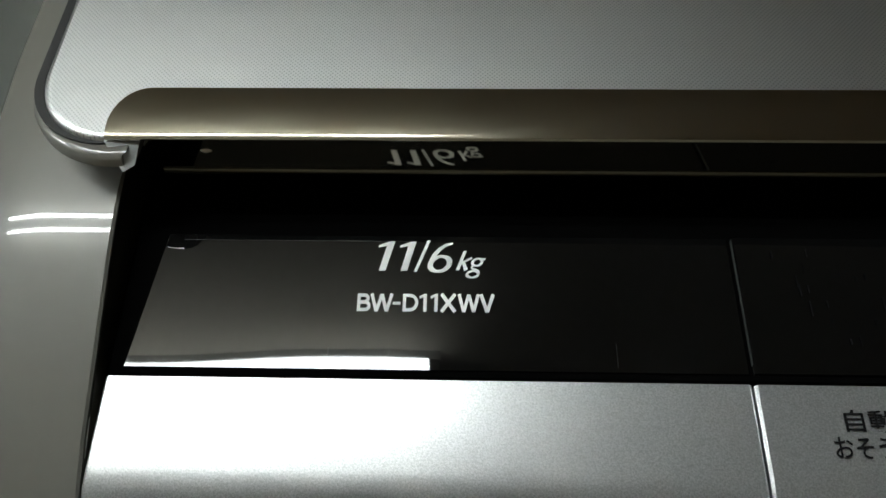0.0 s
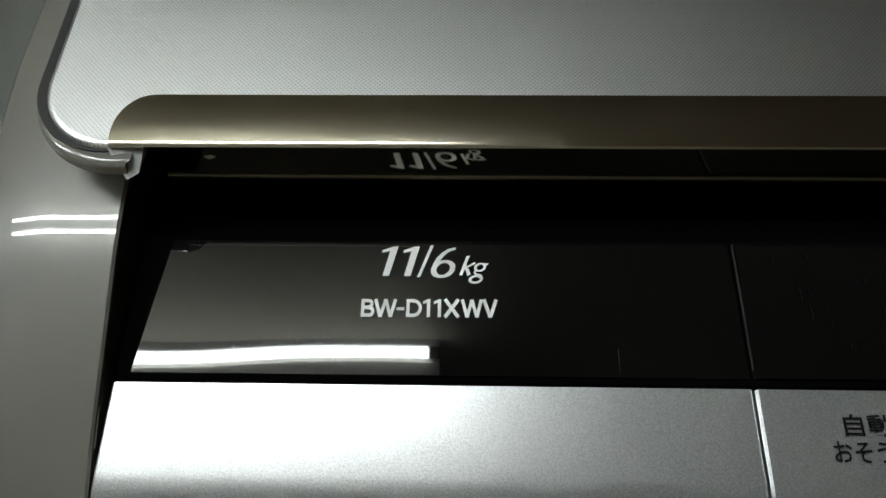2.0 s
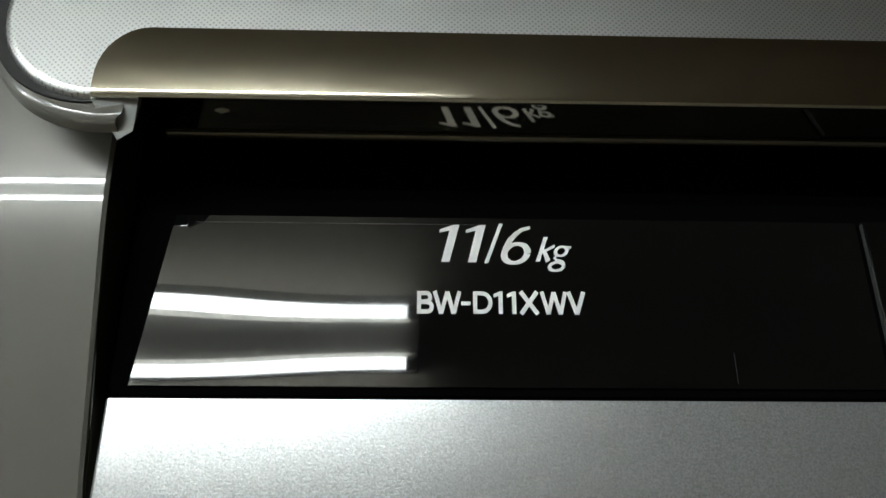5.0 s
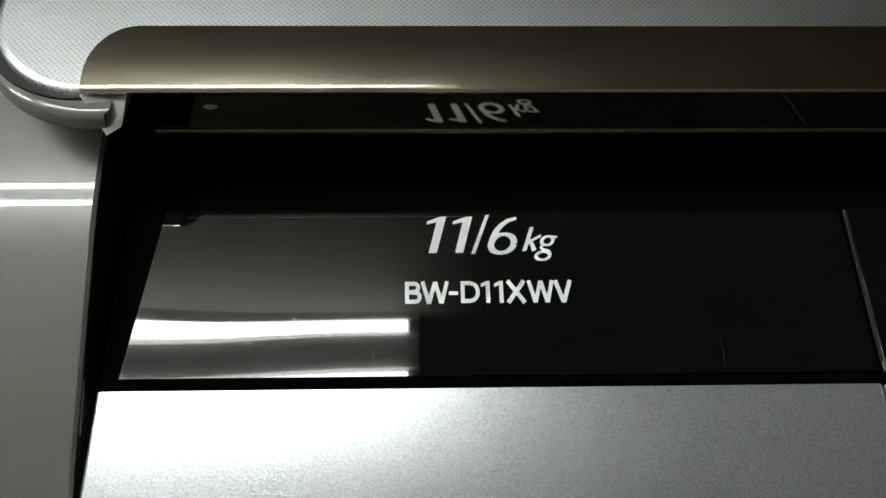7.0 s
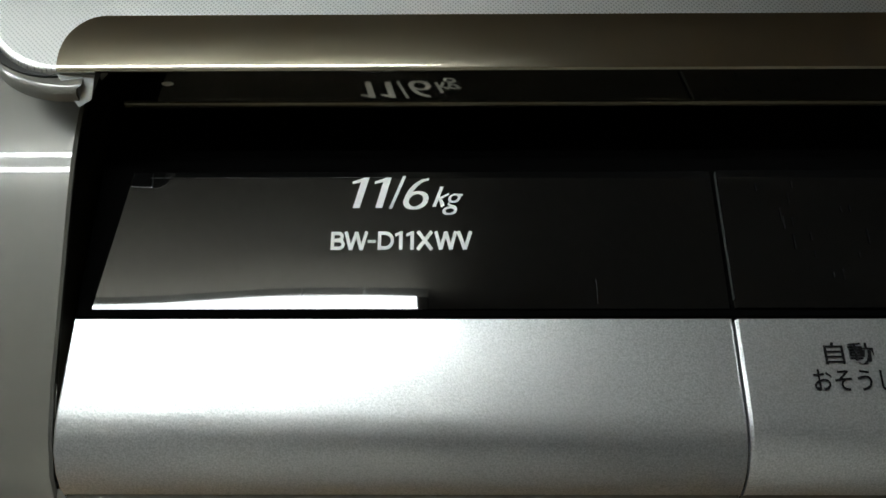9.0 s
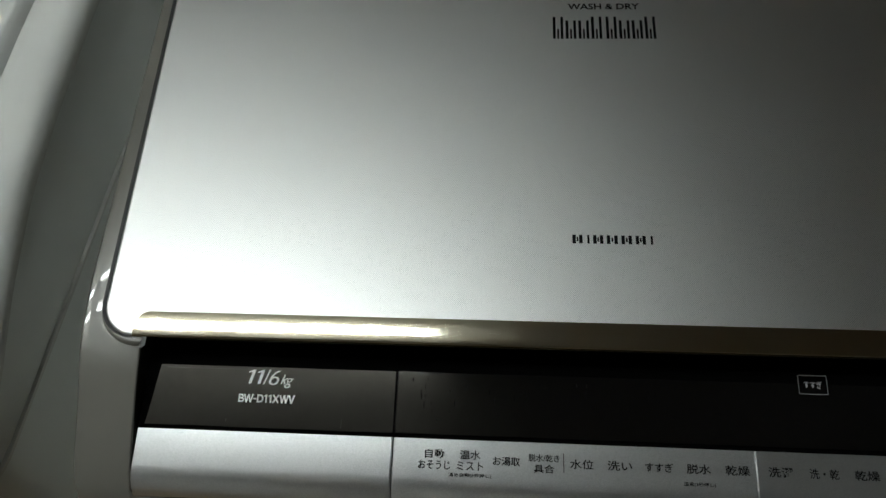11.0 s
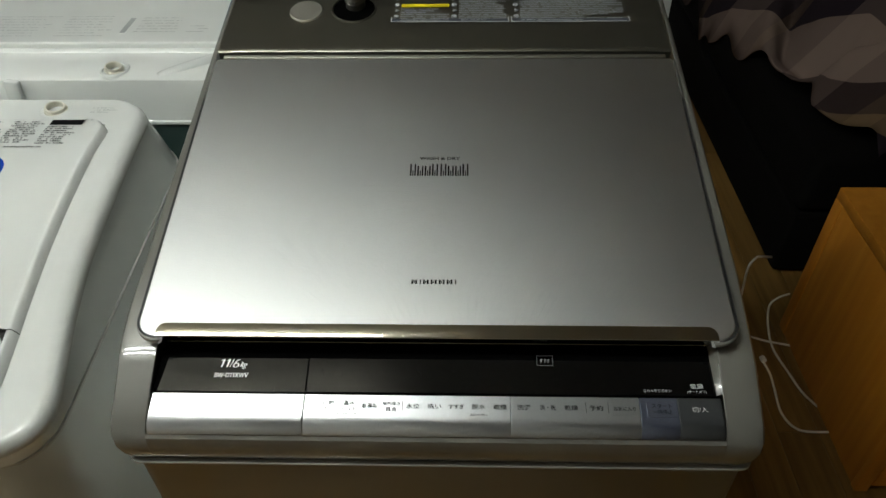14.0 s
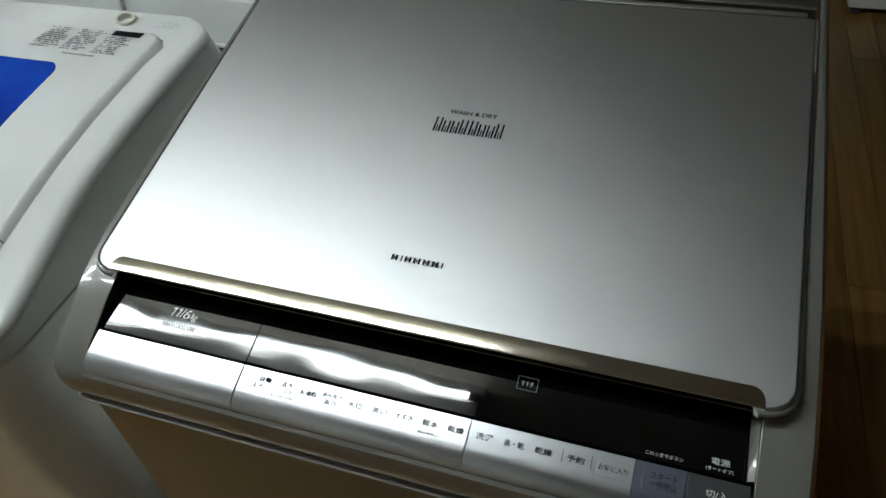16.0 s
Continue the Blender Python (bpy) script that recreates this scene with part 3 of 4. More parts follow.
# writing on the black windows
def ribbon(points):
    """The outline quads of a pen stroke through (x, y, width)."""
    left, right = [], []
    for i, (x, y, w) in enumerate(points):
        a, b_ = points[max(i - 1, 0)], points[min(i + 1, len(points) - 1)]
        d = Vector((b_[0] - a[0], b_[1] - a[1])).normalized()
        k = w / 2
        if 0 < i < len(points) - 1:
            e = Vector((x - a[0], y - a[1])).normalized()
            k /= max(0.5, d.dot(e))
        left.append((x - d.y * k, y + d.x * k))
        right.append((x + d.y * k, y - d.x * k))
    return [(left[i], right[i], right[i + 1], left[i + 1]) for i in range(len(points) - 1)]


def arc(cx, cy, rx, ry, a0, a1, w, n_=14):
    return [(cx + rx * math.cos(radians(a0 + (a1 - a0) * i / n_)), cy + ry * math.sin(radians(a0 + (a1 - a0) * i / n_)), w(radians(a0 + (a1 - a0) * i / n_)) if callable(w) else w) for i in range(n_ + 1)]


def inked(name, strokes, x0, y0, sx, sy, slant, label):
    """Printed strokes on the left window; each stroke is a list of faces in letter units."""
    bm = bmesh.new()
    for k, faces in enumerate(strokes):
        for f in faces:
            pts = [(x0 + (x + slant * y) * sx, y0 + y * sy) for x, y in f]
            bm.faces.new([bm.verts.new((x, y, panel_z(y) + 0.0004 + 0.00001 * k)) for x, y in pts])
    return part(name, bm, WHITE_INK, win_left, label, 0)


ONE = [(9, 0), (46, 0), (48, 159), (21, 159), (-36, 138), (-34, 124), (9, 134)]
swell = lambda a: 15 + 15 * abs(math.cos(a)) ** 1.5
figures = [[ONE], [[(x + 120, y) for x, y in ONE]], [[(203, -4), (221, -4), (245, 166), (227, 166)]],
           ribbon(arc(335, 39, 52, 40, 0, 360, swell, 32)), ribbon([(284, 30, 27), (285, 62, 28), (294, 92, 27), (312, 119, 23), (338, 140, 18), (374, 150, 13)])]
inked("capacity_lettering", figures, -0.2060, 0.0253, 0.00004354, 0.0000475, 0.28, "white italic capacity figures")
thin = lambda a: 9 + 6 * abs(math.cos(a))
unit = [[[(0, 0), (18, 0), (22, 103), (4, 103)]], ribbon([(14, 40, 12), (32, 47, 12), (62, 66, 13)]), ribbon([(20, 44, 14), (36, 26, 16), (52, 0, 19)]),
        ribbon(arc(96, 43, 24, 19, 0, 360, thin, 24)), ribbon([(100, 61, 10), (134, 59, 10)]), ribbon([(82, 28, 10), (76, 14, 10), (86, 6, 11), (108, 0, 13), (122, -10, 13)]),
        ribbon(arc(94, -21, 29, 17, 0, 360, thin, 24))]
inked("capacity_unit", unit, -0.1871, 0.0256, 0.0000465, 0.0000481, 0.34, "white italic unit")
W = 17.5
model = [ribbon([(9, 0, W), (9, 90, W)]), ribbon([(17, 81.5, 17), (40, 81.5, 17)] + arc(40, 65, 17, 16.5, 80, -90, 17) + [(17, 48.5, 14)]), ribbon([(17, 45, 14), (45, 45, 16)] + arc(45, 27, 19, 18.5, 80, -90, 17) + [(17, 8.5, 17)]),
         ribbon([(76, 90, W), (104, 0, W)]), ribbon([(104, 0, W), (131, 88, W)]), ribbon([(131, 88, W), (158, 0, W)]), ribbon([(158, 0, W), (184, 90, W)]),
         ribbon([(190, 41, 15), (231, 41, 15)]),
         ribbon([(251, 0, W), (251, 90, W)]), ribbon([(259, 81.5, 17), (280, 81.5, 17)] + arc(280, 45, 37, 36.5, 85, -90, 17) + [(259, 8.5, 17)]),
         [[(352, 0), (370, 0), (370, 90), (356, 90), (330, 78), (332, 64), (352, 72)]], [[(410, 0), (428, 0), (428, 90), (414, 90), (388, 78), (390, 64), (410, 72)]],
         ribbon([(448, 0, 19), (520, 90, 19)]), ribbon([(520, 0, 19), (448, 90, 19)]),
         ribbon([(540, 90, W), (566, 0, W)]), ribbon([(566, 0, W), (592, 88, W)]), ribbon([(592, 88, W), (618, 0, W)]), ribbon([(618, 0, W), (643, 90, W)]),
         ribbon([(656, 90, 19), (689, 0, 19)]), ribbon([(689, 0, 19), (722, 90, 19)])]
inked("model_lettering", model, -0.2102, 0.0153, 0.0000443, 0.0000478, 0.0, "white model lettering")
lettering("power_lettering", "電源", panel_z, 0.2395, 0.2515, 0.0083, 0.0128, WHITE_INK, win_right, lift=0.001)
lettering("power_note", "(オートオフ)", panel_z, 0.2362, 0.2540, 0.0038, 0.0067, WHITE_INK, win_right, lift=0.001)
lettering("start_note", "これっきりボタン", panel_z, 0.1960, 0.2215, 0.0048, 0.0076, WHITE_INK, win_right, lift=0.001)
lettering("rinse_lettering", "すすぎ", panel_z, 0.1010, 0.1103, 0.0322, 0.0358, PALE_INK, win_right, "pale rinse sign", lift=0.001)
frame_bits = [strip_on(panel_z, 0.098, 0.0983, 0.0293, 0.0388, 0.001), strip_on(panel_z, 0.1130, 0.1133, 0.0293, 0.0388, 0.001), strip_on(panel_z, 0.0983, 0.1130, 0.0290, 0.0293, 0.001), strip_on(panel_z, 0.0983, 0.1130, 0.0386, 0.0389, 0.001)]
part("rinse_frame", merge(frame_bits), GREY_INK, win_right, "thin outline round the rinse sign", 0)

# writing on the button strip: text, centre, width, lower and upper edge
BUTTONS = [("自動", -0.0978, 0.0106, -0.0098, -0.0052), ("おそうじ", -0.0978, 0.0172, -0.0152, -0.0108), ("温水", -0.0785, 0.0112, -0.0098, -0.0052), ("ミスト", -0.0785, 0.0142, -0.0152, -0.0108),
           ("温め自動(3秒押し)", -0.0785, 0.0230, -0.0188, -0.0166), ("お湯取", -0.0590, 0.0145, -0.0122, -0.0078), ("脱水/乾き", -0.0390, 0.0165, -0.0095, -0.0058), ("具合", -0.0390, 0.0110, -0.0150, -0.0108),
           ("水位", -0.0190, 0.0125, -0.0124, -0.0076), ("洗い", 0.0010, 0.0130, -0.0124, -0.0076), ("すすぎ", 0.0215, 0.0145, -0.0122, -0.0078), ("脱水", 0.0420, 0.0125, -0.0124, -0.0076),
           ("温風(3秒押し)", 0.0420, 0.0165, -0.0186, -0.0164), ("乾燥", 0.0620, 0.0125, -0.0124, -0.0076), ("洗濯", 0.0840, 0.0125, -0.0124, -0.0076), ("洗・乾", 0.1060, 0.0148, -0.0124, -0.0076),
           ("乾燥", 0.1275, 0.0125, -0.0124, -0.0076), ("予約", 0.1505, 0.0125, -0.0124, -0.0076), ("お気に入り", 0.1765, 0.0200, -0.0126, -0.0084)]
for body, cx, w, y0, y1 in BUTTONS:
    lettering("button_lettering", body, panel_z, cx - w / 2, cx + w / 2, y0, y1, BLACK_INK, buttons, "black button lettering", 0.0, 0.012)
for x in (-0.0285, 0.1410, 0.1615):
    part("divider", strip_on(panel_z, x - 0.0002, x + 0.0002, -0.0145, -0.0050), BLACK_INK, buttons, smooth=0)
for body, y0, y1 in (("スタート", -0.0100, -0.0058), ("一時停止", -0.0155, -0.0113)):
    lettering("start_lettering", body, panel_z, 0.2015, 0.2195, y0, y1, BLACK_INK, buttons, "dark start button lettering", lift=0.0012)
part("start_button", slab(outline(0.1965, 0.2245, -0.0178, -0.0035, (0.002,) * 4, 4), lambda x, y: panel_z(y) + 0.0006, 0.002, 0.0004), SILVER_BLUE, washer, "blue-grey start button", 60)
part("favourite_button", slab(outline(0.1655, 0.1880, -0.0165, -0.0045, (0.0015,) * 4, 4), lambda x, y: panel_z(y) + 0.0002, 0.002, 0.0003), SILVER_DIM, washer, smooth=60)
lettering("switch_lettering", "切/入", panel_z, 0.2378, 0.2523, -0.0130, -0.0080, WHITE_INK, buttons, "white on off lettering")

# rear deck behind the lid
part("hinge_strip", slab(outline(-0.2840, 0.2840, 0.4355, 0.4415, (0.001,) * 4, 2), lambda x, y: lid_z(y) + 0.0002, 0.008, 0.0015), HINGE, washer, "dark metal strip behind the lid", 60)
part("hinge_gap", box(-0.283, 0.283, 0.432, 0.456, 1.040, 1.0695), RUBBER, washer)


def deck_z(y):
    u = max(0.0, y - 0.545)
    return lid_z(y) + 0.001 - 6.0 * u * u


def deck():
    rows = []
    for i in range(25):
        y = 0.4480 + (0.600 - 0.4480) * i / 24
        u = max(0.0, (y - 0.54) / 0.06)
        half = 0.2925 - 0.045 * (1 - math.sqrt(max(0.0, 1 - min(1, u) ** 2)))
        rows.append([(half * (k / 12 - 1), y, deck_z(y) - (0.001 if k in (0, 24) else 0)) for k in range(25)])
    first = [(x, y + 0.001, z - 0.022) for x, y, z in rows[0]]
    lip = [(x, y - 0.0004, z - 0.0018) for x, y, z in rows[0]]
    rows[0] = [(x, y + 0.0012, z) for x, y, z in rows[0]]
    last = [(x, y + 0.002, z - 0.06) for x, y, z in rows[-1]]
    return loft([first, lip] + rows + [last])


rear = part("rear_deck", deck(), SHELL, washer, "dark champagne metallic rear deck", 45)
SL = math.degrees(math.atan(0.2184))


def on_deck(x, y, lift=0.0):
    return pose(x, y, deck_z(y) + lift, SL, 0, 0)


part("cap", tilt(disc(0, 0, 0.0235, 0.0225, -0.002, 0.0022, 48), on_deck(-0.188, 0.529)), CAP, rear, "round metallic cap")
part("inlet_well", tilt(disc(0, 0, 0.0315, 0.0305, -0.002, 0.0022, 48, 0.0285), on_deck(-0.123, 0.534)), SHELL, rear, "round rim of the water inlet")
part("inlet_floor", tilt(disc(0, 0, 0.0283, 0.0283, 0.0, 0.0014, 40), on_deck(-0.123, 0.534)), BLACK, rear)
inlet = part("water_inlet", tilt(disc(0, 0, 0.0135, 0.0125, 0.0, 0.022, 32, 0.0085), on_deck(-0.121, 0.540)), INLET, rear, "dull grey threaded water inlet")
for k in range(4):
    part("thread", tilt(disc(0, 0, 0.0142, 0.0142, 0.010 + 0.003 * k, 0.0115 + 0.003 * k, 32, 0.012), on_deck(-0.121, 0.540)), INLET, inlet)


def caution_label(x0, x1, y0, y1, yellow, rng):
    lab = part("caution_label", strip_on(deck_z, x0, x1, y0, y1, 0.0012), LABEL_DARK, rear, "slate caution label with fine pale print", 0)
    e = 0.0011
    part("label_border", merge([strip_on(deck_z, x0, x1, y0, y0 + e, 0.0016), strip_on(deck_z, x0, x0 + e, y0, y1, 0.0016), strip_on(deck_z, x1 - e, x1, y0, y1, 0.0016)]), PALE_INK, lab, "pale border line", 0)
    mid = (x0 + x1) / 2
    cols = [(x0 + 0.0125, mid - 0.0005), (mid + 0.012, x1 - 0.003)] if yellow else [(x0 + 0.0125, x1 - 0.006)]
    lines = []
    y = y0 + 0.0026
    while y < y1 - 0.003:
        for a, b_ in cols:
            if yellow and a < mid - 0.01 and y > y0 + 0.0295:
                continue
            x, end = a, b_ - (rng.random() ** 3) * 0.5 * (b_ - a)
            while x < end:
                w = 0.0012 + rng.random() * 0.0022
                if rng.random() < 0.9:
                    lines.append(strip_on(deck_z, x, min(x + w, end), y, y + 0.0014 + 0.0009 * rng.random(), 0.0018))
                x += w + 0.0004
        y += 0.0040
    part("label_print", merge(lines), LABEL_INK, lab, "rows of unreadable pale print", 0)["kind"] = "stuff"
    for k in range(4):
        for xa in ((x0 + 0.003, mid + 0.002) if yellow else (x0 + 0.003,)):
            part("warning_sign", tilt(disc(0, 0, 0.0038, 0.0038, 0, 0.0014, 3 if k % 2 else 16), on_deck(xa + 0.004, y0 + 0.012 + 0.0125 * k, 0.0012)), LABEL_INK, lab, "small pale warning sign", 0)
    if yellow:
        part("warning_patch", strip_on(deck_z, x0 + 0.013, mid - 0.001, y0 + 0.031, y1 - 0.001, 0.0020), YELLOW, lab, "yellow warning patch", 0)
    return lab


rng = random.Random(4)
caution_label(-0.071, 0.0872, 0.5035, 0.5860, True, rng)
caution_label(0.0905, 0.2480, 0.5035, 0.5860, False, rng)


# ---- white washing machine beside it ----
white = thing("white_washing_machine", "white top-loading washing machine with grey lid border and blue window", "washing machine")


# front to back profile of the white top: y, height
TOPW = [(-0.062, 0.9455), (-0.050, 0.9480), (-0.030, 0.9500), (0.00, 0.9540), (0.03, 0.9590), (0.06, 0.9650), (0.10, 0.9735), (0.16, 0.9840), (0.22, 0.9910), (0.28, 0.9955), (0.34, 0.9985), (0.40, 1.000), (0.46, 1.000)]
SEAM = 0.9445


def topw(y):
    for (a, za), (b_, zb) in zip(TOPW, TOPW[1:]):
        if y <= b_:
            return za + (zb - za) * (y - a) / (b_ - a)
    return TOPW[-1][1]


def corner(y, y0, y1, r0, r1):
    """How far a rounded plan draws in its side at y."""
    f = max(0.0, min(1.0, (y0 + r0 - y) / r0))
    g = max(0.0, min(1.0, (y - y1 + r1) / r1))
    return r0 * (1 - math.sqrt(1 - f * f)) + r1 * (1 - math.sqrt(1 - g * g))


def flare(y):
    return 0.022 * max(0.0, min(1.0, (0.33 - y) / 0.33))


CREASE = [(-0.062, -0.346), (0.0, -0.357), (0.08, -0.372), (0.15, -0.381), (0.25, -0.388), (0.36, -0.397), (0.46, -0.405)]


def crease_x(y):
    for (a, xa), (b_, xb) in zip(CREASE, CREASE[1:]):
        if y <= b_:
            return xa + (xb - xa) * (y - a) / (b_ - a) - corner(y, -0.062, 0.462, 0.06, 0.050)
    return CREASE[-1][1]


def skirt_x(y):
    return -0.370 - 0.045 * y - corner(y, -0.055, 0.506, 0.055, 0.082)


WY = [-0.062, -0.0605, -0.058, -0.054, -0.048, -0.042, -0.036] + [-0.03 + 0.0175 * k for k in range(26)] + [0.415, 0.425, 0.435, 0.443, 0.450, 0.455, 0.4585, 0.460]


def white_top():
    rows = []
    for y in WY:
        z, xe = topw(y), crease_x(y)
        row = [(xe - 0.0005, y, z - 0.0155), (xe, y, z - 0.0125), (xe - 0.0008, y, z - 0.0090), (xe - 0.0030, y, z - 0.0050), (xe - 0.0065, y, z - 0.0022), (xe - 0.0115, y, z - 0.0006), (xe - 0.017, y, z)]
        row += [(min(xe - 0.019, -0.436 + flare(y) * 1.2), y, z), (-0.64, y, z), (-0.88, y, z), (-0.93, y, z - 0.03), (-0.94, y, z - 0.055)]
        rows.append(row)
    z = topw(0.46)
    rows.append([(x, 0.4620, min(q, z - 0.004)) for x, y, q in rows[-1]])
    rows.append([(x, 0.4625, z - 0.05) for x, y, q in rows[-1]])
    return loft(rows)


part("top_cover", white_top(), WHITE, white, "glossy white plastic top cover", 50)
SEAM = 0.902


def skirt_row(y, low, out=0.0):
    """One upright line of the side, from under the white top down."""
    u = max(0.0, min(1.0, (y - 0.36) / 0.10))
    yl = y + 0.044 * u * u
    a, b_ = Vector((crease_x(y) - 0.0012, y, topw(y) - 0.0145)), Vector((skirt_x(yl) + out, yl, low))
    return [tuple(a + (b_ - a) * f + Vector((0.0008 * math.sin(math.pi * f), 0, 0))) for f in (0, 0.12, 0.3, 0.5, 0.7, 0.88, 1.0)]


rows = [skirt_row(y, SEAM) for y in WY]
part("side_skirt", loft(rows + [[(-0.93, y, z) for x, y, z in rows[-1]]]), GREY_SIDE, white, "glossy pale grey plastic side of the cover", 50)
lip = [[(skirt_x(y) + o, y, z) for o, z in ((-0.001, SEAM + 0.0005), (0.0022, SEAM - 0.0003), (0.0026, SEAM - 0.0015), (0.0022, SEAM - 0.003), (-0.001, SEAM - 0.004))] for y in [-0.055 + 0.0085 * k for k in range(66)] + [0.5055]]
part("seam_lip", loft(lip), WHITE, white, "thin white lip along the cover seam", 40)
pts = outline(-0.93, -0.373, -0.054, 0.503, (0.05, 0.055, 0.085, 0.03), 12)
part("body", loft([[(x - 0.045 * max(0.0, y) if x > -0.6 else x, y, z) for x, y in pts] for z in (0.03, 0.35, 0.65, SEAM - 0.003)], close_v=True, caps=True), GREY_SIDE, white, "pale grey enamelled body", 40)
for x in (-0.88, -0.44):
    for y in (0.02, 0.42):
        part("foot", disc(x, y, 0.026, 0.022, 0.0, 0.031, 18), RUBBER, white, "black rubber foot")


# raised lid with a rounded side, following the profile
LID_SEAM = 0.058


def lid_sheet(x0, x1, y0, y1, lift, n_=24, drop=0.004):
    rows = []
    for x, d in ((x0, drop), (x0 + 0.002, 0.0), (x1 - 0.006, 0.0), (x1 - 0.002, 0.001), (x1, drop)):
        row = []
        for i in range(n_ + 1):
            y = y0 + (y1 - y0) * i / n_
            turn = 0.02 * max(0.0, (y - y1 + 0.02) / 0.02) ** 2 * 0.6 if x > -0.6 else 0
            row.append((x + (flare(y) * 1.2 if x > -0.6 else 0) - turn, y, topw(y) + lift - d))
        rows.append(row)
    return loft(rows)


def lid_edge(y0, y1, n_=24):
    """The rounded side of the lid, falling from the panel to the groove."""
    rows = []
    for x, lift in ((-0.4470, 0.0080), (-0.4450, 0.0083), (-0.4425, 0.0076), (-0.4390, 0.0040), (-0.4362, -0.0010), (-0.4350, -0.0040)):
        row = []
        for i in range(n_ + 1):
            y = y0 + (y1 - y0) * i / n_
            turn = 0.012 * max(0.0, (y - 0.374) / 0.02) ** 2
            row.append((x + flare(y) * 1.2 - turn, y, topw(y) + lift))
        rows.append(row)
    return loft(rows)


part("lid_groove", lid_sheet(-0.86, -0.4336, -0.045, 0.396, 0.0006), DARK, white, "dark groove round the lid")
lid_w = part("lid", lid_sheet(-0.86, -0.4465, LID_SEAM + 0.0006, 0.394, 0.0084, drop=0.0006), WHITE, white, "white folding lid")
lid_f = part("lid_front", lid_sheet(-0.86, -0.4465, -0.045, LID_SEAM - 0.0006, 0.0084, drop=0.0006), WHITE, white, "white lower flap of the lid")
part("lid_border", lid_edge(LID_SEAM + 0.0006, 0.394), WHITE, lid_w, "rounded lid side")
part("lid_border", lid_edge(-0.045, LID_SEAM - 0.0006), WHITE, lid_f, "rounded flap side")
part("lid_back_edge", loft([[(x, y, topw(y) + q) for y, q in ((0.3935, 0.0082), (0.3965, 0.0070), (0.3985, 0.0040), (0.3992, 0.0004))] for x in (-0.86, -0.70, -0.60, -0.52, -0.4610)]), WHITE, lid_w)
part("lid_window", lid_sheet(-0.80, -0.5310, 0.150, 0.310, 0.0092, drop=0.001), BLUE_WINDOW, lid_w, "blue translucent lid window")


def hose_socket(name, x, y, z, parent, r=0.019):
    ob = part(name, tilt(disc(0, 0, r, r * 0.93, -0.01, 0.008, 36, r * 0.72), pose(x, y, z, 6, 8, 0)), CREAM, parent, "cream threaded hose socket")
    part("socket_dish", disc(x, y + 0.002, r * 1.75, r * 1.62, z - 0.004, z + 0.0012, 40, r * 1.35), WHITE, ob, "shallow moulded ring round the socket")
    part("socket_collar", tilt(disc(0, 0, r * 1.08, r * 1.08, 0.0005, 0.0035, 36, r * 0.8), pose(x, y, z, 6, 8, 0)), CREAM, ob)
    part("socket_hole", tilt(disc(0, 0, r * 0.7, r * 0.7, -0.006, -0.002, 24), pose(x, y, z, 6, 8, 0)), GREY_INK, ob)
    return ob


hose_socket("hose_socket", -0.530, 0.432, 0.999, white, 0.0140)


def fine_print(name, parent, surf, cells, label, rng, lift=0.0004, mat=None, pitch=0.0055, high=0.0022):
    lines = []
    for x0, x1, y0, y1 in cells:
        y = y0
        while y < y1:
            x, end = x0, x1 - rng.random() * 0.35 * (x1 - x0)
            while x < end:
                w = 0.0008 + 0.0024 * rng.random()
                if rng.random() < 0.8:
                    lines.append(strip_on(surf, x, min(x + w, end), y, y + high * rng.uniform(0.6, 1.1), lift))
                x += w + 0.0006
            y += pitch
    return tagged(part(name, merge(lines), mat or GREY_INK, parent, label, 0), kind="stuff")


def lidw_z(y):
    return topw(y) + 0.0088


rng = random.Random(7)
fine_print("lid_print", lid_w, lidw_z, [(-0.514, -0.471, 0.338, 0.377), (-0.562, -0.520, 0.340, 0.388), (-0.610, -0.566, 0.340, 0.388), (-0.550, -0.480, 0.330, 0.332)], "rows of small dark print", rng, mat=FADED_INK, pitch=0.0046, high=0.0028)
part("print_block", strip_on(lidw_z, -0.513, -0.470, 0.3805, 0.3925, 0.0004), BLACK_INK, lid_w, "small black printed block", 0)
fine_print("cover_print", white, topw, [(-0.480, -0.440, 0.425, 0.441)], "faint grey print by the socket", rng, 0.0006)


# ---- white machine behind, turned away ----
back = thing("white_washing_machine", "white washing machine standing behind with its rear edge facing", "washing machine")
BX0, BX1 = -1.02, -0.22
prof = [(0.585, 0.890), (0.585, 0.955), (0.587, 0.962), (0.594, 0.966), (0.64, 0.968), (0.668, 0.969), (0.672, 0.973), (0.70, 0.975), (0.84, 0.979), (0.865, 0.972), (0.95, 0.925), (1.05, 0.86), (1.12, 0.80), (1.14, 0.74)]
part("top_cover", loft([[(x, y, z - d) for y, z in prof] for x, d in ((BX0, 0.03), (BX0 + 0.01, 0.006), (BX0 + 0.03, 0), (BX1 - 0.03, 0), (BX1 - 0.01, 0.006), (BX1, 0.03))]), WHITE, back, "white plastic top cover", 40)
part("body", box(BX0 + 0.004, BX1 - 0.004, 0.60, 1.13, 0.03, 0.735, 0.01), GREY_SIDE, back, "pale grey body")
part("upper_body", box(BX0 + 0.004, BX1 - 0.004, 0.60, 0.84, 0.736, 0.893, 0.006), GREY_SIDE, back)
part("rear_rail", box(BX0 + 0.002, BX1 - 0.002, 0.582, 0.61, 0.884, 0.891, 0.002), WHITE, back, "white lower rail")
hose_socket("hose_socket", -0.527, 0.610, 0.968, back, 0.0140)
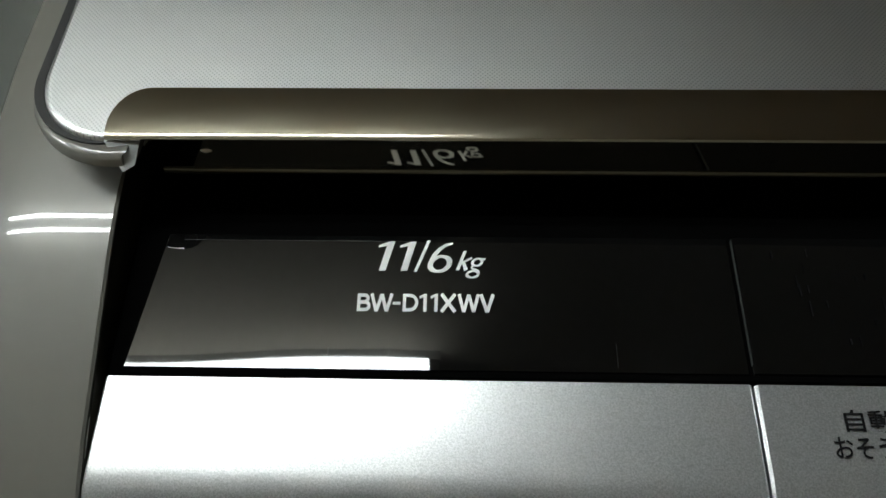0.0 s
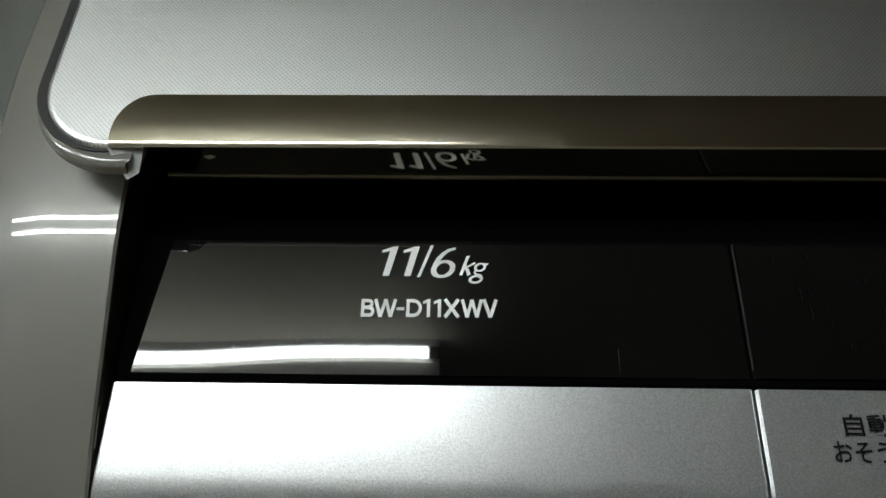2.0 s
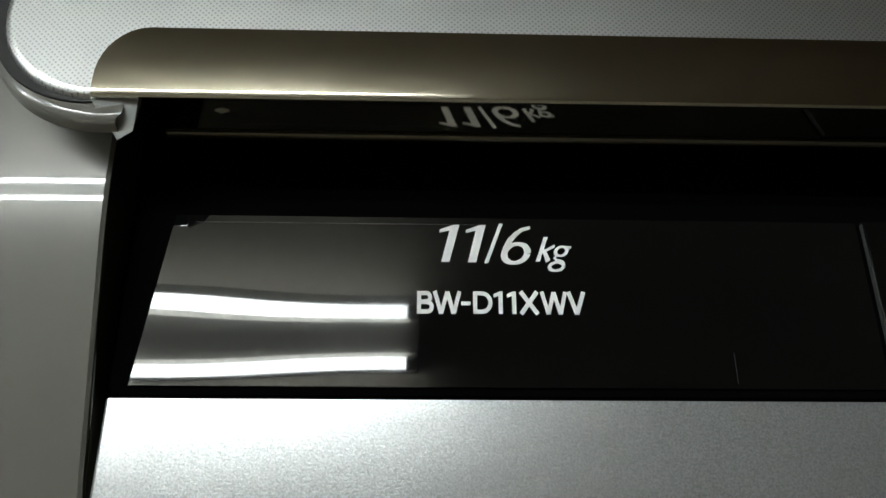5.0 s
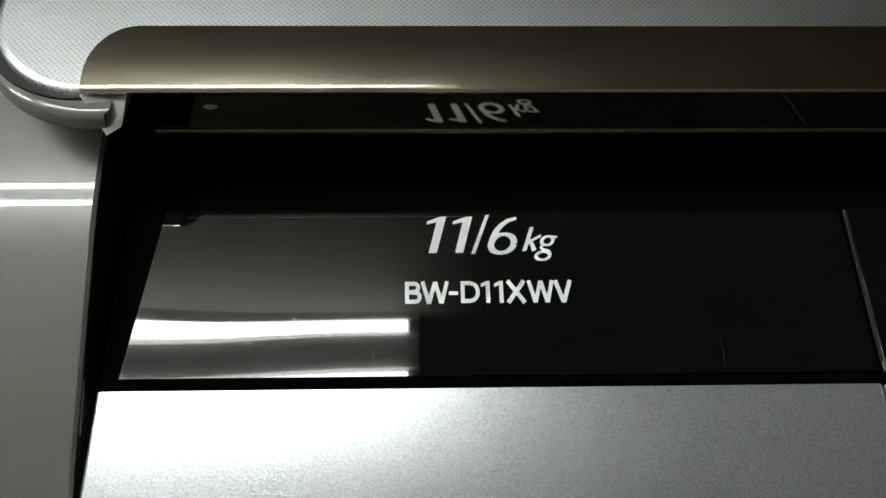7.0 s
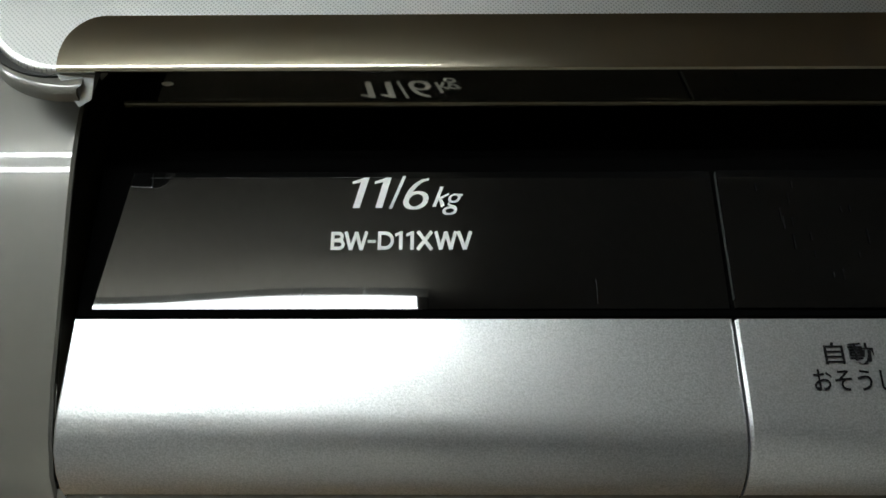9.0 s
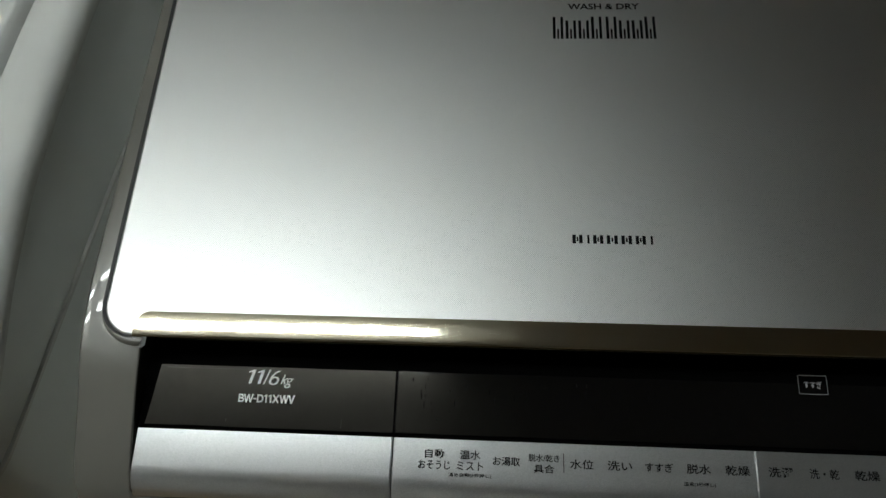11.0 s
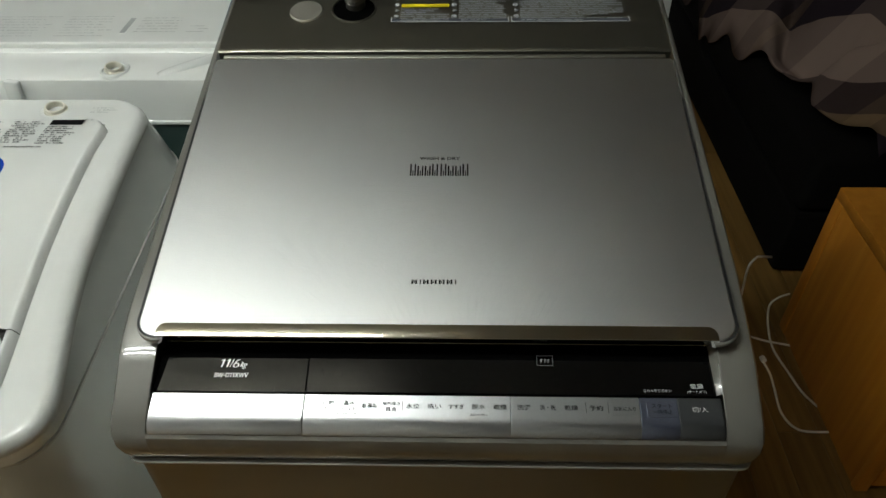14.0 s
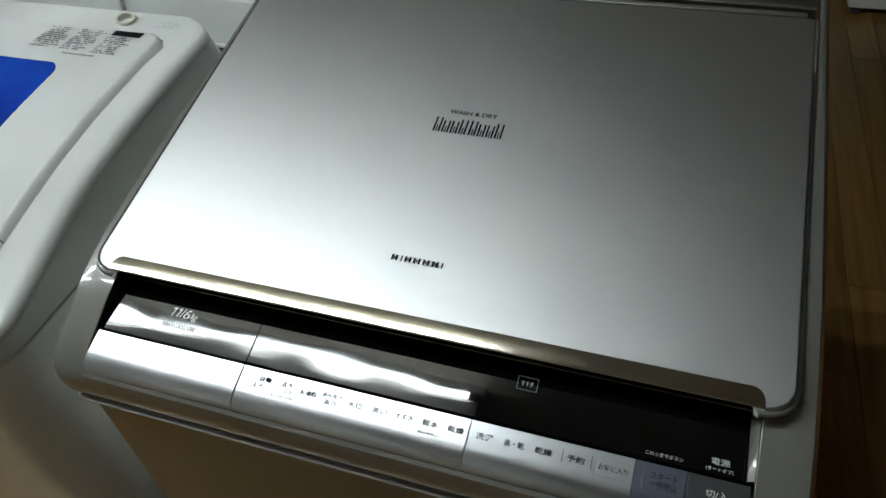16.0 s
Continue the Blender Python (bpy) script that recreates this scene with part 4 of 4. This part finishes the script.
part("cover_ridge", tube([(-0.452, 0.600, 0.956), (-0.440, 0.607, 0.960), (-0.40, 0.632, 0.964), (-0.345, 0.668, 0.966), (-0.30, 0.690, 0.966)], 0.0115, 14), WHITE, back, "raised moulded ridge", 60)
for x in (-0.685, -0.345):
    part("rear_notch", tilt(box(-0.012, 0.012, -0.006, 0.006, -0.03, 0.03, 0.004), pose(x, 0.582, 0.935, 0, 6, 0)), WHITE, back, "moulded rib on the rear edge")
part("lid", slab(outline(-0.96, -0.28, 0.676, 0.860, (0.03,) * 4), lambda x, y: 0.983, 0.012, 0.003), WHITE, back, "white flat lid with faint print", 60)
fine_print("lid_print", back, lambda y: 0.983, [(-0.79, -0.67, 0.70, 0.78), (-0.66, -0.565, 0.70, 0.78), (-0.53, -0.455, 0.715, 0.775), (-0.44, -0.40, 0.715, 0.74)], "rows of faint grey print", rng, 0.0005, mat=GREY_INK, pitch=0.011, high=0.0028)
part("print_bar", tilt(box(-0.0045, 0.0045, -0.029, 0.029, 0, 0.0006), pose(-0.548, 0.742, 0.983, 0, 0, 0)), GREY_INK, back, "grey printed bar", 0)
# dark green plate across the gap below the rear rail
part("rear_green_plate", box(-0.56, -0.225, 0.585, 0.598, 0.45, 0.883, 0.003), GREEN_DARK, back, "dark green rear plate")

crate = thing("plastic_crate", "blue plastic crate behind the white machines", "crate")
part("crate_wall", box(-0.95, -0.30, 1.20, 1.215, 0.0, 1.02, 0.004), BLUE_PAINT, crate)
part("crate_wall", box(-0.95, -0.30, 1.50, 1.515, 0.0, 1.02, 0.004), BLUE_PAINT, crate)
part("crate_wall", box(-0.95, -0.935, 1.216, 1.499, 0.0, 1.02, 0.004), BLUE_PAINT, crate)
part("crate_wall", box(-0.315, -0.30, 1.216, 1.499, 0.0, 1.02, 0.004), BLUE_PAINT, crate)
part("crate_floor", box(-0.934, -0.316, 1.216, 1.499, 0.0, 0.015), BLUE_PAINT, crate)

# ---- wooden chest ----
chest = thing("wooden_chest", "orange-brown wood veneer chest standing on the floor", "chest")
CX, CY0, CY1, CH = 0.920, 0.45, 0.960, 0.482
part("carcass", box(CX + 0.006, CX + 0.62, CY0 + 0.02, CY1 - 0.004, 0.0, CH - 0.03, 0.002), CHEST_WOOD, chest)
part("top_panel", box(CX, CX + 0.63, CY0, CY1, CH - 0.03, CH, 0.003), CHEST_WOOD, chest, "orange-brown top panel")
part("back_stile", box(CX, CX + 0.03, CY1 - 0.035, CY1, 0.0, CH - 0.0305, 0.002), CHEST_WOOD, chest)
part("front_stile", box(CX, CX + 0.03, CY0, CY0 + 0.02, 0.0, CH - 0.0305, 0.002), CHEST_WOOD, chest)
part("side_panel", box(CX + 0.002, CX + 0.02, CY0 + 0.0205, CY1 - 0.0365, 0.0, CH - 0.032, 0.002), CHEST_WOOD, chest, "plain veneered side panel")
for k in range(2):
    part("drawer_front", box(CX + 0.034, CX + 0.60, CY0 + 0.002, CY0 + 0.0195, 0.02 + 0.21 * k, 0.225 + 0.21 * k, 0.002), CHEST_WOOD, chest)

# ---- dark sofa with a plaid throw ----
sofa = thing("sofa", "black fabric sofa in the shade behind the chest", "sofa")
part("base", box(0.962, 2.3, 1.17, 2.73, 0.012, 0.225, 0.012, 3), DARK_CLOTH, sofa)
part("seat_cushion", box(0.968, 2.28, 1.175, 2.72, 0.226, 0.42, 0.03, 3), DARK_CLOTH, sofa)
for x in (1.01, 2.22):
    for y in (1.22, 2.66):
        part("leg", box(x - 0.025, x + 0.025, y - 0.025, y + 0.025, 0.0, 0.014, 0.002), BLACK, sofa)

throw = thing("plaid_throw", "crumpled plaid throw in mauve, beige and brown on the sofa", "throw")


def throw_edge(y):
    """Where the throw's near hem lies along the sofa."""
    knots = [(1.05, 1.10), (1.18, 1.09), (1.30, 1.015), (1.36, 1.0), (1.43, 1.02), (1.60, 0.958), (1.90, 0.952), (2.30, 0.946), (2.70, 0.95)]
    for (a, xa), (b_, xb) in zip(knots, knots[1:]):
        if y <= b_:
            return xa + (xb - xa) * max(0.0, y - a) / (b_ - a)
    return knots[-1][1]


def throw_mesh():
    bm = bmesh.new()
    uvl = bm.loops.layers.uv.new("UVMap")
    nu, nv = 130, 110
    g = []
    for i in range(nu + 1):
        row = []
        for j in range(nv + 1):
            u, w = i / nu, j / nv
            y = 1.13 + 1.38 * w
            x = throw_edge(y) + 0.95 * u + 0.005 * math.sin(23 * w) * (1 - u)
            over = max(0.0, min(1.0, (y - 1.5) / 0.5))
            hang = over * max(0.0, min(1.0, (0.962 - x) / 0.016))
            y += 0.05 * math.sin(6 * u + 1) * min(1, 4 * u)
            q = 1.7 * x + 1.05 * y
            sway = noise.noise(Vector((x * 2.2, y * 2.2, 5.1))) * 0.8
            fold = abs(math.sin(7.5 * (q + sway))) ** 1.3 * 0.22 + abs(noise.noise(Vector((x * 5, y * 4, 2)))) * 0.30 + noise.noise(Vector((x * 13, y * 11, 8))) * 0.035
            edge = min(1, u * 5, (1 - u) * 6, w * 5, (1 - w) * 6)
            crest = 1.14 + 0.05 * math.sin(5 * y)
            fold += 0.20 * math.exp(-((x - crest) / 0.085) ** 2) - 0.05 * math.exp(-((x - crest - 0.22) / 0.09) ** 2)
            z = 0.452 + fold * (0.16 + 0.84 * edge) + 0.06 * edge - 0.06 * max(0.0, 1 - w / 0.05)
            row.append(bm.verts.new((x, y, max(0.44 if w > 0.05 else 0.36, z) - 0.19 * hang)))
        g.append(row)
    for i in range(nu):
        for j in range(nv):
            f = bm.faces.new((g[i][j], g[i + 1][j], g[i + 1][j + 1], g[i][j + 1]))
            for loop, (a, c) in zip(f.loops, ((i, j), (i + 1, j), (i + 1, j + 1), (i, j + 1))):
                v_ = loop.vert.co
                loop[uvl].uv = (0.8 * a / nu + 0.5 * c / nv + 0.6 * v_.z, c / nv - 0.4 * a / nu + 0.4 * v_.z)
    return bm


ob = part("cloth", throw_mesh(), PLAID, throw, smooth=180)
mod = ob.modifiers.new("thickness", "SOLIDIFY")
mod.thickness = 0.006

# ---- cords ----
cord = thing("power_cord", "cream power cord lying loose on the wooden floor", "cord")
R = 0.0030
part("cable", tube([(0.833, 0.825, R), (0.838, 0.78, R), (0.834, 0.736, R), (0.827, 0.658, R), (0.851, 0.612, R), (0.91, 0.605, R), (0.97, 0.61, R)], R), CORD, cord)
part("cable_end", tube([(0.832, 0.836, 0.007), (0.834, 0.822, 0.007)], 0.0075), CORD, cord, "small cream end stop")
cord2 = thing("power_cord", "cream cord curling down from the sofa", "cord")
part("cable", tube([(0.927, 1.141, 0.093), (0.887, 1.07, 0.157), (0.846, 1.0, 0.221), (0.80, 0.96, 0.258), (0.772, 0.935, 0.276), (0.759, 0.93, 0.247), (0.765, 0.93, 0.176), (0.774, 0.93, 0.093), (0.788, 0.93, 0.03), (0.806, 0.925, R), (0.853, 0.90, R), (0.911, 0.884, R), (0.97, 0.87, R)], R), CORD, cord2)
cord3 = thing("power_cord", "cream cord looping out from behind the chest", "cord")
part("cable", tube([(0.990, 1.08, R), (0.950, 1.062, R), (0.916, 1.03, R), (0.889, 0.96, R), (0.874, 0.874, R), (0.886, 0.794, R), (0.907, 0.709, R), (0.96, 0.63, R)], R), CORD, cord3)

# ---- white appliances at the back of the floor ----
app = thing("white_appliance", "low white appliance standing far back on the floor", "appliance")
part("body", box(0.80, 1.40, 2.78, 3.25, 0.03, 0.62, 0.012), WHITE, app)
for x in (0.84, 1.36):
    part("foot", box(x - 0.02, x + 0.02, 2.80, 2.84, 0.0, 0.032, 0.003), DARK, app)

# ---- floor boards, last ----
fl = bpy.data.objects["floor"]
PW, PL = 0.10, 0.91
mesh = None
k = 0
for i in range(-30, 30):
    for j in range(-3, 6):
        x, y = i * PW, j * PL + (i % 3) * PL / 3
        near = 0.25 < x < 1.45 and -1.0 < y < 3.2
        if not near:
            continue
        if mesh is None:
            bm = box(0.0006, PW - 0.0006, 0.0006, PL - 0.0006, -0.01, 0.0, 0.0008, 1)
            first = link("board", bm, FLOOR_WOOD, fl, 0)
            mesh = first.data
            first.location = (x, y, 0)
        else:
            ob = new("board", mesh)
            ob.parent = fl
            ob.location = (x, y, 0)
rest = []
for i in range(-40, 40):
    for j in range(-5, 8):
        x, y = i * PW, j * PL + (i % 3) * PL / 3
        y0, y1 = max(y, -3.0), min(y + PL, 6.0)
        if (0.25 < x < 1.45 and -1.0 < y < 3.2) or y1 - y0 < 0.02:
            continue
        rest.append((x, y0, y1))
verts, faces = [], []
for x, y0, y1 in rest:
    a = len(verts)
    verts += [(x + 0.0006, y0 + 0.0006, 0), (x + PW - 0.0006, y0 + 0.0006, 0), (x + PW - 0.0006, y1 - 0.0006, 0), (x + 0.0006, y1 - 0.0006, 0)]
    faces.append((a, a + 1, a + 2, a + 3))
me = bpy.data.meshes.new("boards")
me.from_pydata(verts, [], faces)
me.materials.append(FLOOR_WOOD)
ob = new("boards", me)
ob.parent = fl
tagged(ob, kind="stuff")
